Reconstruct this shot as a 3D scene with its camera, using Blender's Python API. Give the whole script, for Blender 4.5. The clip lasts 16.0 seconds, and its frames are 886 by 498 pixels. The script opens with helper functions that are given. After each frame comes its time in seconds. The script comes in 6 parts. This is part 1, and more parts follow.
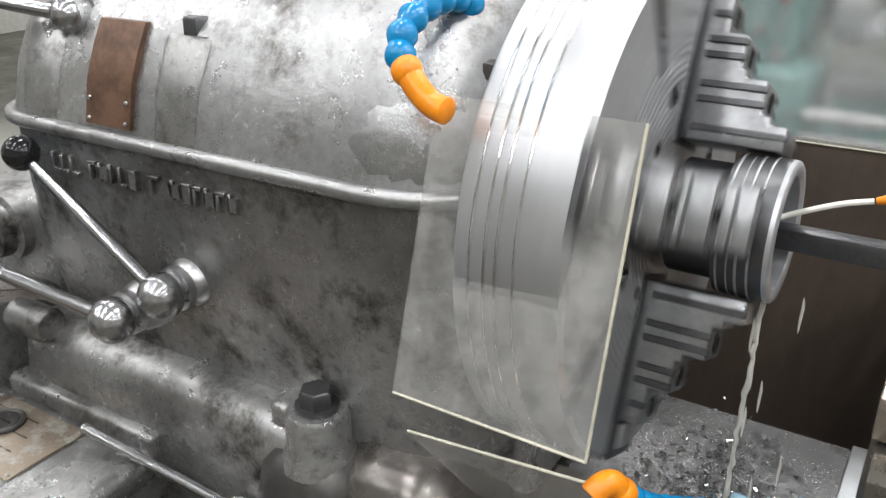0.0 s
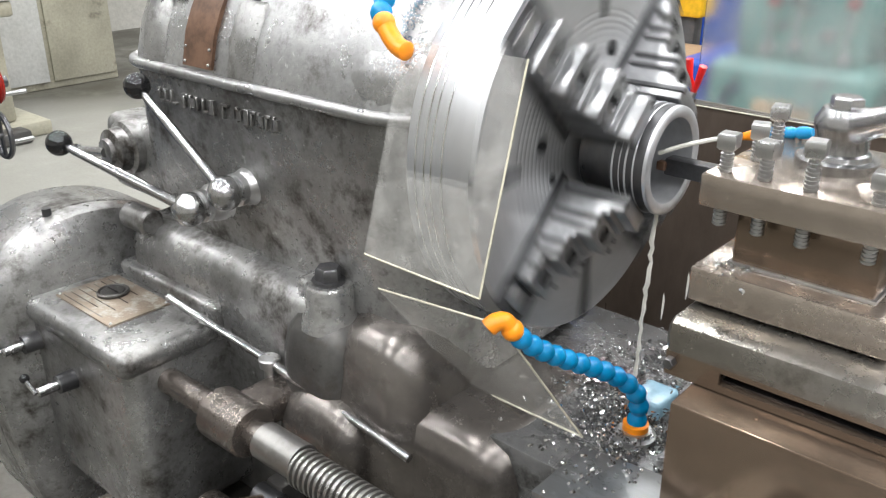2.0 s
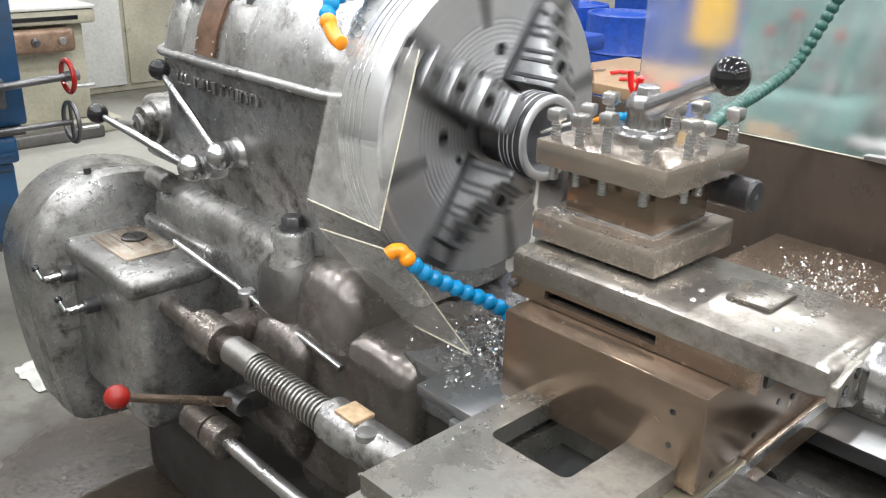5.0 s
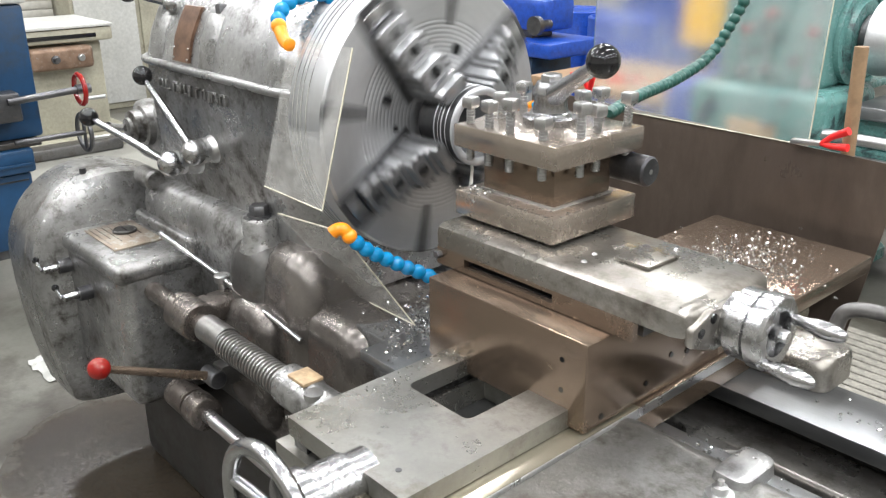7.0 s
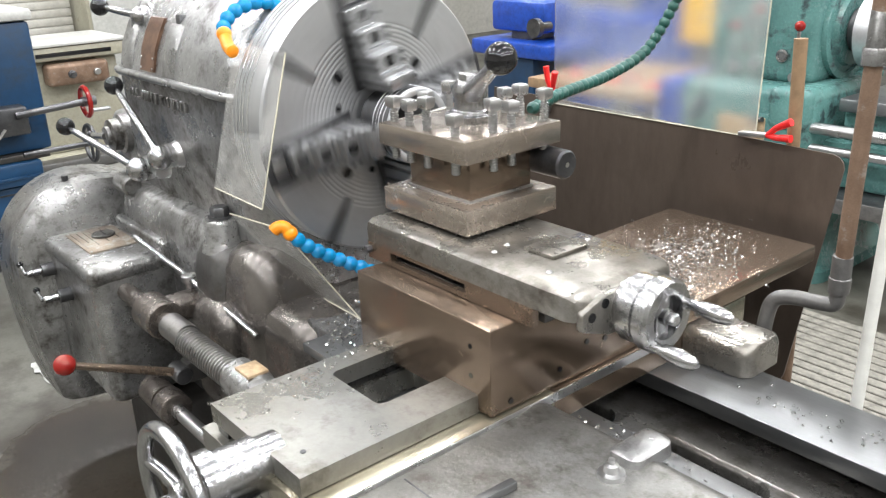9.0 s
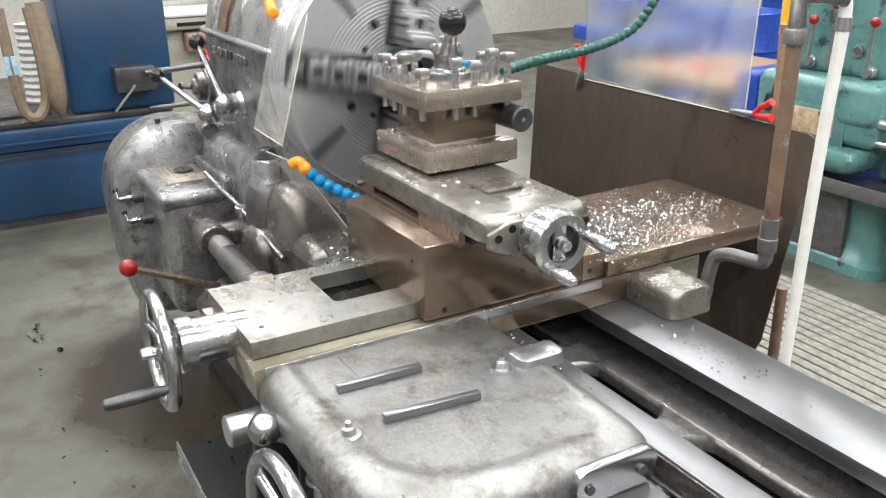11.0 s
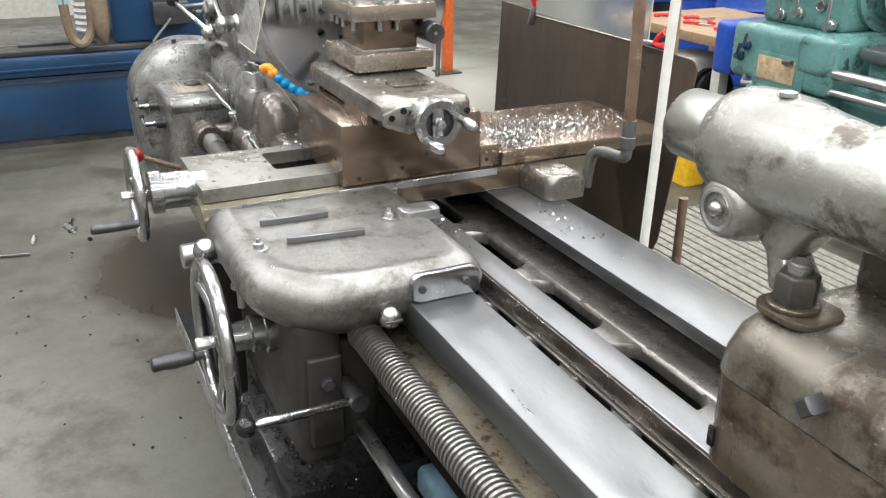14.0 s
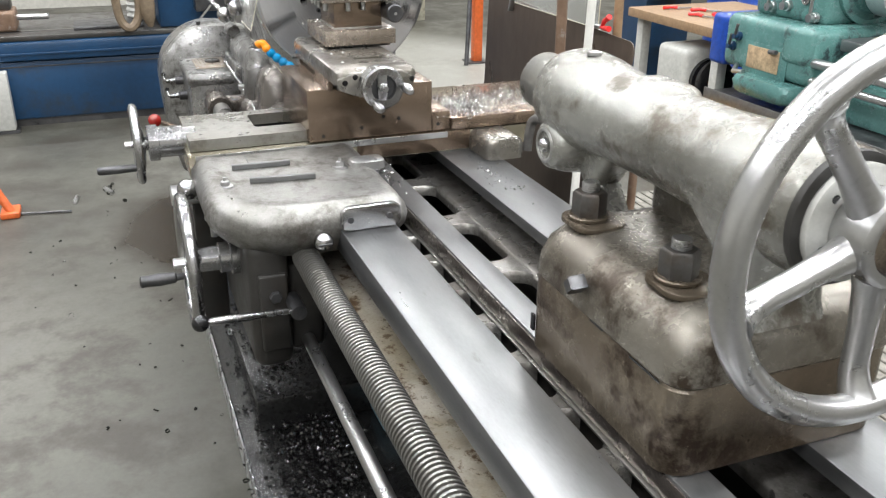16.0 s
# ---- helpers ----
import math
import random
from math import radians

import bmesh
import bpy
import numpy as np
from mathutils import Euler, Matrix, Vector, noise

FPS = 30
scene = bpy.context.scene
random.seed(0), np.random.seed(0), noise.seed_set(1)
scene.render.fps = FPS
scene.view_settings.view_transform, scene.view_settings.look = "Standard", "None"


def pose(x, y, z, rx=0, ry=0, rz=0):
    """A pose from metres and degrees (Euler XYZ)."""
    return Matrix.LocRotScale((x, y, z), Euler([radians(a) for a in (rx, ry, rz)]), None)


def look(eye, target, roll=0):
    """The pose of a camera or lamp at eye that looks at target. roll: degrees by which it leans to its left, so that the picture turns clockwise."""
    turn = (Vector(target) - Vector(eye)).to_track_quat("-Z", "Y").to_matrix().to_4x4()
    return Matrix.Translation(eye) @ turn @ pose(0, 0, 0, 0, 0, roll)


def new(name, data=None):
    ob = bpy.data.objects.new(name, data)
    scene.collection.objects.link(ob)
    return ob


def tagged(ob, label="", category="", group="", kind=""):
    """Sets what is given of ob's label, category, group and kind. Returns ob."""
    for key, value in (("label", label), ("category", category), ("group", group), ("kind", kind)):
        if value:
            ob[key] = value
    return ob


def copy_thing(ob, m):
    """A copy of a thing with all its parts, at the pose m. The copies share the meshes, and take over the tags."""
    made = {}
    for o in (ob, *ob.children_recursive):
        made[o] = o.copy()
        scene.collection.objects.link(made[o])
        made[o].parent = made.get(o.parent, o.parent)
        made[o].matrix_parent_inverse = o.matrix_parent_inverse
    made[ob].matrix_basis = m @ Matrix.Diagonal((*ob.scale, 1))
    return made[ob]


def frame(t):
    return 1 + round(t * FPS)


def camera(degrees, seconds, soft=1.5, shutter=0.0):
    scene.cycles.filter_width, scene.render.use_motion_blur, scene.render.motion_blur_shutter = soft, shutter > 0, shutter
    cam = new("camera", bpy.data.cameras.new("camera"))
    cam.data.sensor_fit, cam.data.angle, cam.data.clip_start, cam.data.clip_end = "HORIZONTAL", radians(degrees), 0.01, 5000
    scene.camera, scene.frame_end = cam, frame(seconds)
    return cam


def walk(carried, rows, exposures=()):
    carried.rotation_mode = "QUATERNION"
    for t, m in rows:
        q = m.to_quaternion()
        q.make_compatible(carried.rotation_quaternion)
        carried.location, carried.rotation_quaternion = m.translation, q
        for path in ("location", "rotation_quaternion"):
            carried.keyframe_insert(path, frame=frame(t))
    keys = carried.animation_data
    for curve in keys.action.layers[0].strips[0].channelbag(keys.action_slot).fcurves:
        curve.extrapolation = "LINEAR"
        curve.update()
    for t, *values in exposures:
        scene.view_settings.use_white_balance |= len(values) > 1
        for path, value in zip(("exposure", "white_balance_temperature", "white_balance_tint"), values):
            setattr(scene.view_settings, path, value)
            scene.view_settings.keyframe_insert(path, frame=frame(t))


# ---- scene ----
cam = camera(54.1, 16.0, 1.2, 0.18)
PATH = [
    (0, (0.155, -0.132, 1.62), (-0.822, 1.416, 0.814), -0.5),
    (0.5, (0.324, -0.184, 1.621), (-0.809, 1.253, 0.813), -0.5),
    (1, (0.392, -0.203, 1.617), (-0.827, 1.161, 0.809), -0.8),
    (1.5, (0.483, -0.251, 1.599), (-0.75, 1.113, 0.81), -0.3),
    (2, (0.565, -0.315, 1.624), (-0.647, 1.068, 0.837), -0.0),
    (2.5, (0.622, -0.349, 1.639), (-0.578, 1.043, 0.85), 0.4),
    (3, (0.743, -0.359, 1.646), (-0.515, 0.987, 0.866), 0.9),
    (3.2, (0.814, -0.362, 1.646), (-0.467, 0.966, 0.873), 1.2),
    (5.3, (1.032, -0.425, 1.641), (-0.307, 0.867, 0.907), 1.5),
    (5.5, (1.025, -0.432, 1.64), (-0.279, 0.893, 0.901), 1.1),
    (6, (1.038, -0.447, 1.645), (-0.264, 0.885, 0.915), 0.4),
    (6.5, (1.132, -0.429, 1.646), (-0.206, 0.872, 0.927), -0.1),
    (7, (1.291, -0.403, 1.646), (-0.103, 0.84, 0.93), -0.3),
    (7.5, (1.403, -0.408, 1.643), (-0.029, 0.79, 0.926), -0.5),
    (8, (1.399, -0.384, 1.647), (-0.005, 0.851, 0.937), -0.8),
    (8.5, (1.379, -0.348, 1.646), (-0.023, 0.89, 0.937), -2.0),
    (9, (1.476, -0.287, 1.642), (0.023, 0.894, 0.94), -2.2),
    (9.2, (1.553, -0.239, 1.639), (0.06, 0.888, 0.932), -2.3),
    (11.3, (1.973, -0.183, 1.626), (0.347, 0.735, 0.91), -0.8),
    (11.5, (2.002, -0.185, 1.628), (0.387, 0.745, 0.903), -0.6),
    (12, (2.051, -0.195, 1.634), (0.453, 0.745, 0.884), -0.1),
    (12.5, (2.157, -0.156, 1.629), (0.536, 0.728, 0.86), 0.2),
    (13, (2.336, -0.108, 1.617), (0.692, 0.713, 0.829), 0.4),
    (13.5, (2.449, -0.114, 1.624), (0.794, 0.675, 0.825), 0.3),
    (14, (2.549, -0.122, 1.609), (0.896, 0.674, 0.813), 0.5),
    (14.5, (2.668, -0.127, 1.602), (1.014, 0.67, 0.809), 0.3),
    (15, (2.763, -0.118, 1.62), (1.098, 0.661, 0.831), 0.1),
    (15.5, (2.89, -0.05, 1.627), (1.201, 0.659, 0.825), 0.0),
    (16, (3.044, 0.015, 1.632), (1.339, 0.682, 0.827), 0.5),
]
walk(cam, [(t, look(eye, target, roll)) for t, eye, target, roll in PATH], exposures=[(0.0, -0.53), (0.5, -0.32), (1.0, -0.2), (1.5, -0.14), (2.0, -0.04), (3.0, 0.0), (7.0, 0.04), (11.5, 0.06), (13.5, 0.0), (16.0, 0.02)])


# ---- world, lights ----
SPIN_Y, SPIN_Z = 0.86, 1.23          # spindle axis
world = bpy.data.worlds.new("hall_light")
scene.world = world
world.use_nodes = True
world.node_tree.nodes["Background"].inputs[0].default_value = (0.82, 0.9, 1.0, 1)
world.node_tree.nodes["Background"].inputs[1].default_value = 0.02


# ---- materials ----
def material(name, build):
    m = bpy.data.materials.new(name)
    m.use_nodes = True
    nt = m.node_tree
    bsdf = nt.nodes["Principled BSDF"]
    build(nt, bsdf)
    return m


def noise_tex(nt, scale, detail=6, rough=0.6, stretch=(1, 1, 1)):
    co = nt.nodes.new("ShaderNodeTexCoord")
    mp = nt.nodes.new("ShaderNodeMapping")
    mp.inputs["Scale"].default_value = stretch
    no = nt.nodes.new("ShaderNodeTexNoise")
    no.inputs["Scale"].default_value = scale
    no.inputs["Detail"].default_value = detail
    no.inputs["Roughness"].default_value = rough
    nt.links.new(co.outputs["Object"], mp.inputs[0])
    nt.links.new(mp.outputs[0], no.inputs["Vector"])
    return no


def ramp(nt, src, stops):
    r = nt.nodes.new("ShaderNodeValToRGB")
    els = r.color_ramp.elements
    while len(els) < len(stops):
        els.new(0.5)
    for e, (p, c) in zip(els, stops):
        e.position = p
        e.color = (*c, 1) if len(c) == 3 else c
    nt.links.new(src, r.inputs[0])
    return r


def mixc(nt, fac, a, b):
    m = nt.nodes.new("ShaderNodeMix")
    m.data_type = "RGBA"
    nt.links.new(fac, m.inputs[0])
    for sock, v in ((m.inputs[6], a), (m.inputs[7], b)):
        if isinstance(v, tuple):
            sock.default_value = (*v, 1)
        else:
            nt.links.new(v, sock)
    return m.outputs[2]


def metalish(name, base, dark, stain, metal=0.9, rough=(0.25, 0.5), scale=14, stain_at=(0.55, 0.68), bump=0.15, stretch=(1, 1, 1), pit=0.0, specks=False, grain=0.7):
    """Worn metal or paint: broad tone, stains with edges of their own, grain and fine relief."""
    def build(nt, b):
        big = noise_tex(nt, scale * 0.35, 4, 0.55, stretch)
        fine = noise_tex(nt, scale * 9, 8, 0.7, stretch)
        tone = ramp(nt, big.outputs[0], [(0.35, dark), (0.62, base)])
        st = noise_tex(nt, scale, 9, 0.72, stretch)
        sm = ramp(nt, st.outputs[0], [(stain_at[0], (0, 0, 0)), (stain_at[1], (1, 1, 1))])
        col = mixc(nt, sm.outputs[0], tone.outputs[0], stain)
        if specks:
            spk = noise_tex(nt, scale * 5, 10, 0.78, stretch)
            sp = ramp(nt, spk.outputs[0], [(0.6, (0, 0, 0)), (0.68, (0.8, 0.8, 0.8))])
            col = mixc(nt, sp.outputs[0], col, tuple(c * 0.55 for c in dark))
            wl = ramp(nt, spk.outputs[0], [(0.33, (0.8, 0.8, 0.8)), (0.39, (0, 0, 0))])
            col = mixc(nt, wl.outputs[0], col, tuple(min(0.8, c * 1.4) for c in base))
        gr = ramp(nt, fine.outputs[0], [(0.3, (0.62, 0.62, 0.62)), (0.7, (1, 1, 1))])
        mul = nt.nodes.new("ShaderNodeMix")
        mul.data_type, mul.blend_type = "RGBA", "MULTIPLY"
        mul.inputs[0].default_value = grain
        nt.links.new(col, mul.inputs[6])
        nt.links.new(gr.outputs[0], mul.inputs[7])
        nt.links.new(mul.outputs[2], b.inputs["Base Color"])
        ro = nt.nodes.new("ShaderNodeMapRange")
        ro.inputs[3].default_value, ro.inputs[4].default_value = rough
        nt.links.new(st.outputs[0], ro.inputs[0])
        ro.inputs[1].default_value, ro.inputs[2].default_value = 0.3, 0.7
        nt.links.new(ro.outputs[0], b.inputs["Roughness"])
        b.inputs["Metallic"].default_value = metal
        bp = nt.nodes.new("ShaderNodeBump")
        bp.inputs["Strength"].default_value = bump
        bp.inputs["Distance"].default_value = 0.004
        nt.links.new(fine.outputs[0], bp.inputs["Height"])
        if pit:
            bp2 = nt.nodes.new("ShaderNodeBump")
            bp2.inputs["Strength"].default_value = pit
            bp2.inputs["Distance"].default_value = 0.01
            nt.links.new(st.outputs[0], bp2.inputs["Height"])
            nt.links.new(bp.outputs[0], bp2.inputs["Normal"])
            bp = bp2
        nt.links.new(bp.outputs[0], b.inputs["Normal"])
    return material(name, build)


def plain(name, col, rough=0.4, metal=0.0, var=0.25, bump=0.05, scale=30):
    def build(nt, b):
        n = noise_tex(nt, scale, 6, 0.65)
        d = tuple(c * (1 - var) for c in col)
        r = ramp(nt, n.outputs[0], [(0.35, d), (0.6, col)])
        nt.links.new(r.outputs[0], b.inputs["Base Color"])
        b.inputs["Roughness"].default_value = rough
        b.inputs["Metallic"].default_value = metal
        bp = nt.nodes.new("ShaderNodeBump")
        bp.inputs["Strength"].default_value = bump
        bp.inputs["Distance"].default_value = 0.003
        nt.links.new(n.outputs[0], bp.inputs["Height"])
        nt.links.new(bp.outputs[0], b.inputs["Normal"])
    return material(name, build)


CAST = metalish("worn_cast_iron", (0.45, 0.448, 0.44), (0.19, 0.187, 0.182), (0.075, 0.066, 0.058), 0.75, (0.18, 0.44), 9, (0.51, 0.65), 0.2, pit=0.12, specks=True)
CAST_LIGHT = metalish("scuffed_grey_casting", (0.53, 0.53, 0.525), (0.32, 0.32, 0.318), (0.14, 0.13, 0.12), 0.78, (0.18, 0.42), 8, (0.54, 0.68), 0.22, pit=0.15, specks=True)
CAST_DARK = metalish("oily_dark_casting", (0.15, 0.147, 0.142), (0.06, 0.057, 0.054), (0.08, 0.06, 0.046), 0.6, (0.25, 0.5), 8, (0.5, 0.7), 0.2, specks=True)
GROUND = metalish("ground_steel_way", (0.245, 0.25, 0.255), (0.205, 0.208, 0.212), (0.15, 0.148, 0.142), 0.85, (0.27, 0.42), 5, (0.6, 0.76), 0.02, (1, 4, 4), grain=0.3)
BROWN = metalish("oil_browned_steel", (0.265, 0.2, 0.152), (0.185, 0.137, 0.1), (0.12, 0.086, 0.06), 0.75, (0.14, 0.32), 4, (0.58, 0.8), 0.04, grain=0.3)
# Near-black stands for shade under the saddle and in the bed, besides oil.
OIL_SHADE = metalish("oily_shade_darkened_casting", (0.032, 0.03, 0.027), (0.014, 0.013, 0.012), (0.026, 0.02, 0.015), 0.0, (0.42, 0.62), 8, (0.5, 0.7), 0.15)
FOOTCAST = metalish("oil_dark_foot_casting", (0.2, 0.182, 0.168), (0.095, 0.084, 0.075), (0.035, 0.028, 0.023), 0.7, (0.14, 0.36), 7, (0.54, 0.72), 0.1)
OILWAY = metalish("oil_wet_way", (0.4, 0.37, 0.29), (0.3, 0.27, 0.2), (0.2, 0.16, 0.09), 0.7, (0.12, 0.26), 6, (0.56, 0.76), 0.02, grain=0.3)
DARKBROWN = metalish("dark_browned_steel", (0.21, 0.185, 0.167), (0.125, 0.107, 0.095), (0.07, 0.057, 0.048), 0.75, (0.16, 0.38), 10, (0.54, 0.72), 0.08)
SLIDE = metalish("oily_machined_steel", (0.4, 0.395, 0.37), (0.25, 0.24, 0.21), (0.16, 0.145, 0.12), 0.85, (0.2, 0.42), 7, (0.55, 0.75), 0.08, grain=0.45)
CHROME = metalish("polished_steel", (0.48, 0.48, 0.485), (0.4, 0.4, 0.405), (0.28, 0.276, 0.27), 1.0, (0.2, 0.3), 9, (0.58, 0.82), 0.01, grain=0.4)
COMPOUND = metalish("oily_worn_slide", (0.335, 0.318, 0.292), (0.2, 0.185, 0.16), (0.11, 0.092, 0.074), 0.8, (0.18, 0.4), 7, (0.53, 0.7), 0.1, grain=0.45)
DARKROOF = plain("dark_roof_sheet", (0.16, 0.16, 0.165), 0.6)
STEEL = metalish("turned_steel", (0.56, 0.56, 0.56), (0.45, 0.45, 0.45), (0.34, 0.33, 0.32), 0.95, (0.24, 0.36), 12, (0.58, 0.8), 0.015, grain=0.3)
DARKSTEEL = metalish("blackened_steel", (0.16, 0.16, 0.165), (0.08, 0.08, 0.085), (0.2, 0.17, 0.15), 0.8, (0.25, 0.5), 20, (0.58, 0.75), 0.1)
CHUCK = metalish("chuck_steel", (0.63, 0.635, 0.645), (0.51, 0.515, 0.525), (0.4, 0.4, 0.405), 0.85, (0.32, 0.48), 8, (0.58, 0.8), 0.04, grain=0.4)
JAW = metalish("jaw_steel", (0.44, 0.445, 0.455), (0.28, 0.285, 0.29), (0.13, 0.13, 0.132), 0.85, (0.24, 0.44), 14, (0.56, 0.74), 0.06)
SHEET = metalish("brown_splash_sheet", (0.16, 0.125, 0.1), (0.095, 0.072, 0.058), (0.24, 0.21, 0.185), 0.35, (0.22, 0.45), 3, (0.58, 0.8), 0.05, (1, 1, 0.35))
RUST = metalish("rusty_pipe", (0.3, 0.2, 0.14), (0.19, 0.12, 0.08), (0.4, 0.36, 0.32), 0.45, (0.4, 0.65), 30, (0.56, 0.7), 0.3)
TAIL = metalish("tailstock_grey", (0.4, 0.398, 0.37), (0.22, 0.214, 0.19), (0.125, 0.108, 0.085), 0.62, (0.14, 0.4), 10, (0.52, 0.6), 0.25, pit=0.25, specks=True)
BASECAST = metalish("oily_brown_grey_casting", (0.3, 0.282, 0.245), (0.145, 0.126, 0.1), (0.055, 0.04, 0.028), 0.6, (0.15, 0.4), 9, (0.51, 0.62), 0.22, pit=0.2, specks=True)
SOLE = metalish("rust_browned_casting", (0.19, 0.16, 0.122), (0.085, 0.062, 0.042), (0.038, 0.024, 0.016), 0.55, (0.14, 0.38), 7, (0.52, 0.63), 0.25, pit=0.22, specks=True)
WING = metalish("oil_worn_saddle", (0.335, 0.33, 0.315), (0.19, 0.183, 0.168), (0.125, 0.113, 0.098), 0.72, (0.24, 0.5), 13, (0.5, 0.66), 0.22, pit=0.22, specks=True)
WET_BED = metalish("coolant_wet_casting", (0.27, 0.27, 0.27), (0.14, 0.14, 0.14), (0.07, 0.068, 0.065), 0.7, (0.14, 0.36), 14, (0.5, 0.64), 0.2, pit=0.2, specks=True)
BEDCAST = metalish("oily_bed_casting", (0.36, 0.35, 0.332), (0.2, 0.185, 0.165), (0.095, 0.08, 0.064), 0.7, (0.2, 0.42), 10, (0.52, 0.68), 0.2, pit=0.2, specks=True)
FACED = plain("freshly_faced_steel", (0.6, 0.61, 0.63), 0.38, 0.7, 0.25)
TOOL = metalish("worn_tool_steel", (0.46, 0.4, 0.345), (0.33, 0.28, 0.235), (0.2, 0.16, 0.125), 0.8, (0.16, 0.34), 7, (0.57, 0.76), 0.05, grain=0.45)
SCREW = metalish("dull_screw_steel", (0.33, 0.322, 0.31), (0.24, 0.232, 0.22), (0.15, 0.142, 0.13), 0.9, (0.26, 0.42), 10, (0.58, 0.78), 0.03, grain=0.4)
BLUE = plain("blue_hose_plastic", (0.0, 0.23, 0.5), 0.2)
ORANGE = plain("orange_plastic", (0.95, 0.3, 0.01), 0.3)
GREENH = plain("green_hose_plastic", (0.015, 0.08, 0.065), 0.3)
BLACK = plain("black_bakelite", (0.012, 0.012, 0.013), 0.12)
RED = plain("red_plastic", (0.27, 0.014, 0.01), 0.15)
REDM = plain("red_clamp_paint", (0.75, 0.02, 0.02), 0.35)
WHITEH = plain("white_hose", (0.8, 0.79, 0.74), 0.45, var=0.1)
ENGRAVED = metalish("worn_engraved_plate", (0.32, 0.26, 0.2), (0.22, 0.17, 0.13), (0.4, 0.38, 0.33), 0.5, (0.3, 0.5), 30, (0.5, 0.6), 0.2)
GUTTER = metalish("oil_stained_ledge", (0.5, 0.46, 0.39), (0.3, 0.26, 0.19), (0.1, 0.055, 0.02), 0.2, (0.22, 0.45), 22, (0.53, 0.6), 0.1)
MILK = plain("milky_coolant", (0.85, 0.83, 0.76), 0.12, var=0.08)
BRASS = plain("brass_plate", (0.17, 0.095, 0.06), 0.4, 0.4, 0.5)
WOOD = plain("wood", (0.28, 0.18, 0.1), 0.6)
BLUEM = metalish("blue_machine_paint", (0.009, 0.052, 0.128), (0.006, 0.028, 0.068), (0.026, 0.03, 0.032), 0.0, (0.28, 0.5), 3, (0.53, 0.72), 0.08)
GREENM = metalish("green_machine_paint", (0.125, 0.275, 0.255), (0.08, 0.185, 0.175), (0.035, 0.055, 0.06), 0.0, (0.14, 0.38), 9, (0.54, 0.63), 0.1)
BEIGE = metalish("beige_machine_paint", (0.42, 0.4, 0.31), (0.3, 0.285, 0.22), (0.16, 0.145, 0.11), 0.0, (0.35, 0.55), 5, (0.57, 0.72), 0.06)
GREY = metalish("light_grey_paint", (0.6, 0.6, 0.57), (0.45, 0.45, 0.42), (0.3, 0.29, 0.26), 0.0, (0.35, 0.55), 4, (0.6, 0.8), 0.05)
WALL = metalish("pale_wall_paint", (0.56, 0.545, 0.5), (0.46, 0.445, 0.4), (0.36, 0.345, 0.31), 0.0, (0.6, 0.8), 2, (0.6, 0.85), 0.05)
ROYAL = plain("royal_blue_drum", (0.01, 0.06, 0.36), 0.35, var=0.4)
YELLOW = plain("yellow_paint", (0.85, 0.5, 0.02), 0.4)
ORANGEM = plain("orange_steel_paint", (0.65, 0.13, 0.03), 0.4)
PALEBLUE = plain("pale_blue_plastic", (0.3, 0.5, 0.62), 0.25)
STRAP = plain("brown_leather", (0.2, 0.15, 0.1), 0.6)
TAN = plain("tan_plate", (0.5, 0.36, 0.22), 0.4, var=0.5)
PIPEGREY = plain("dark_grey_pipe", (0.16, 0.155, 0.15), 0.4, 0.5, 0.3)
GREYWOOD = plain("grey_weathered_wood", (0.235, 0.222, 0.19), 0.7, var=0.45, bump=0.25)
CHIPS = plain("steel_chips", (0.8, 0.8, 0.8), 0.18, 1.0, 0.3)
DARKCHIPS = plain("dark_oily_chips", (0.1, 0.1, 0.1), 0.2, 0.8, 0.5)
# Oily black of the tray; also colours the slide's painted shadow strips.
TRAY_SHADE = plain("oily_tray_and_recess_shade", (0.03, 0.03, 0.03), 0.25, 0.3, 0.5, 0.3, 60)


def lamp_build(nt, b):
    b.inputs["Emission Color"].default_value = (0.95, 0.98, 1, 1)
    b.inputs["Emission Strength"].default_value = 9.0


LAMPM = material("lamp_tube", lamp_build)


def glass_build(nt, b, low=0.04, high=0.22):
    n = noise_tex(nt, 18, 8, 0.7)
    streak = noise_tex(nt, 30, 5, 0.6, (6, 6, 0.5))
    r = ramp(nt, n.outputs[0], [(0.42, (low, low, low)), (0.75, (high, high, high))])
    b.inputs["Base Color"].default_value = (0.62, 0.61, 0.58, 1)
    b.inputs["Roughness"].default_value = 0.12
    tr = nt.nodes.new("ShaderNodeBsdfTransparent")
    mx = nt.nodes.new("ShaderNodeMixShader")
    ad = nt.nodes.new("ShaderNodeMath")
    ad.operation = "MULTIPLY_ADD"
    ad.inputs[1].default_value = 0.12
    nt.links.new(streak.outputs[0], ad.inputs[0])
    nt.links.new(r.outputs[0], ad.inputs[2])
    nt.links.new(ad.outputs[0], mx.inputs[0])
    nt.links.new(tr.outputs[0], mx.inputs[1])
    nt.links.new(b.outputs[0], mx.inputs[2])
    nt.links.new(mx.outputs[0], nt.nodes["Material Output"].inputs[0])


PLEXI = material("scratched_clear_plastic", glass_build)
# Extra white in this mix stands for the ceiling's reflection on the sloping pane.
PLEXI_SHEEN = material("reflection_whitened_plastic", lambda nt, b: glass_build(nt, b, 0.14, 0.34))


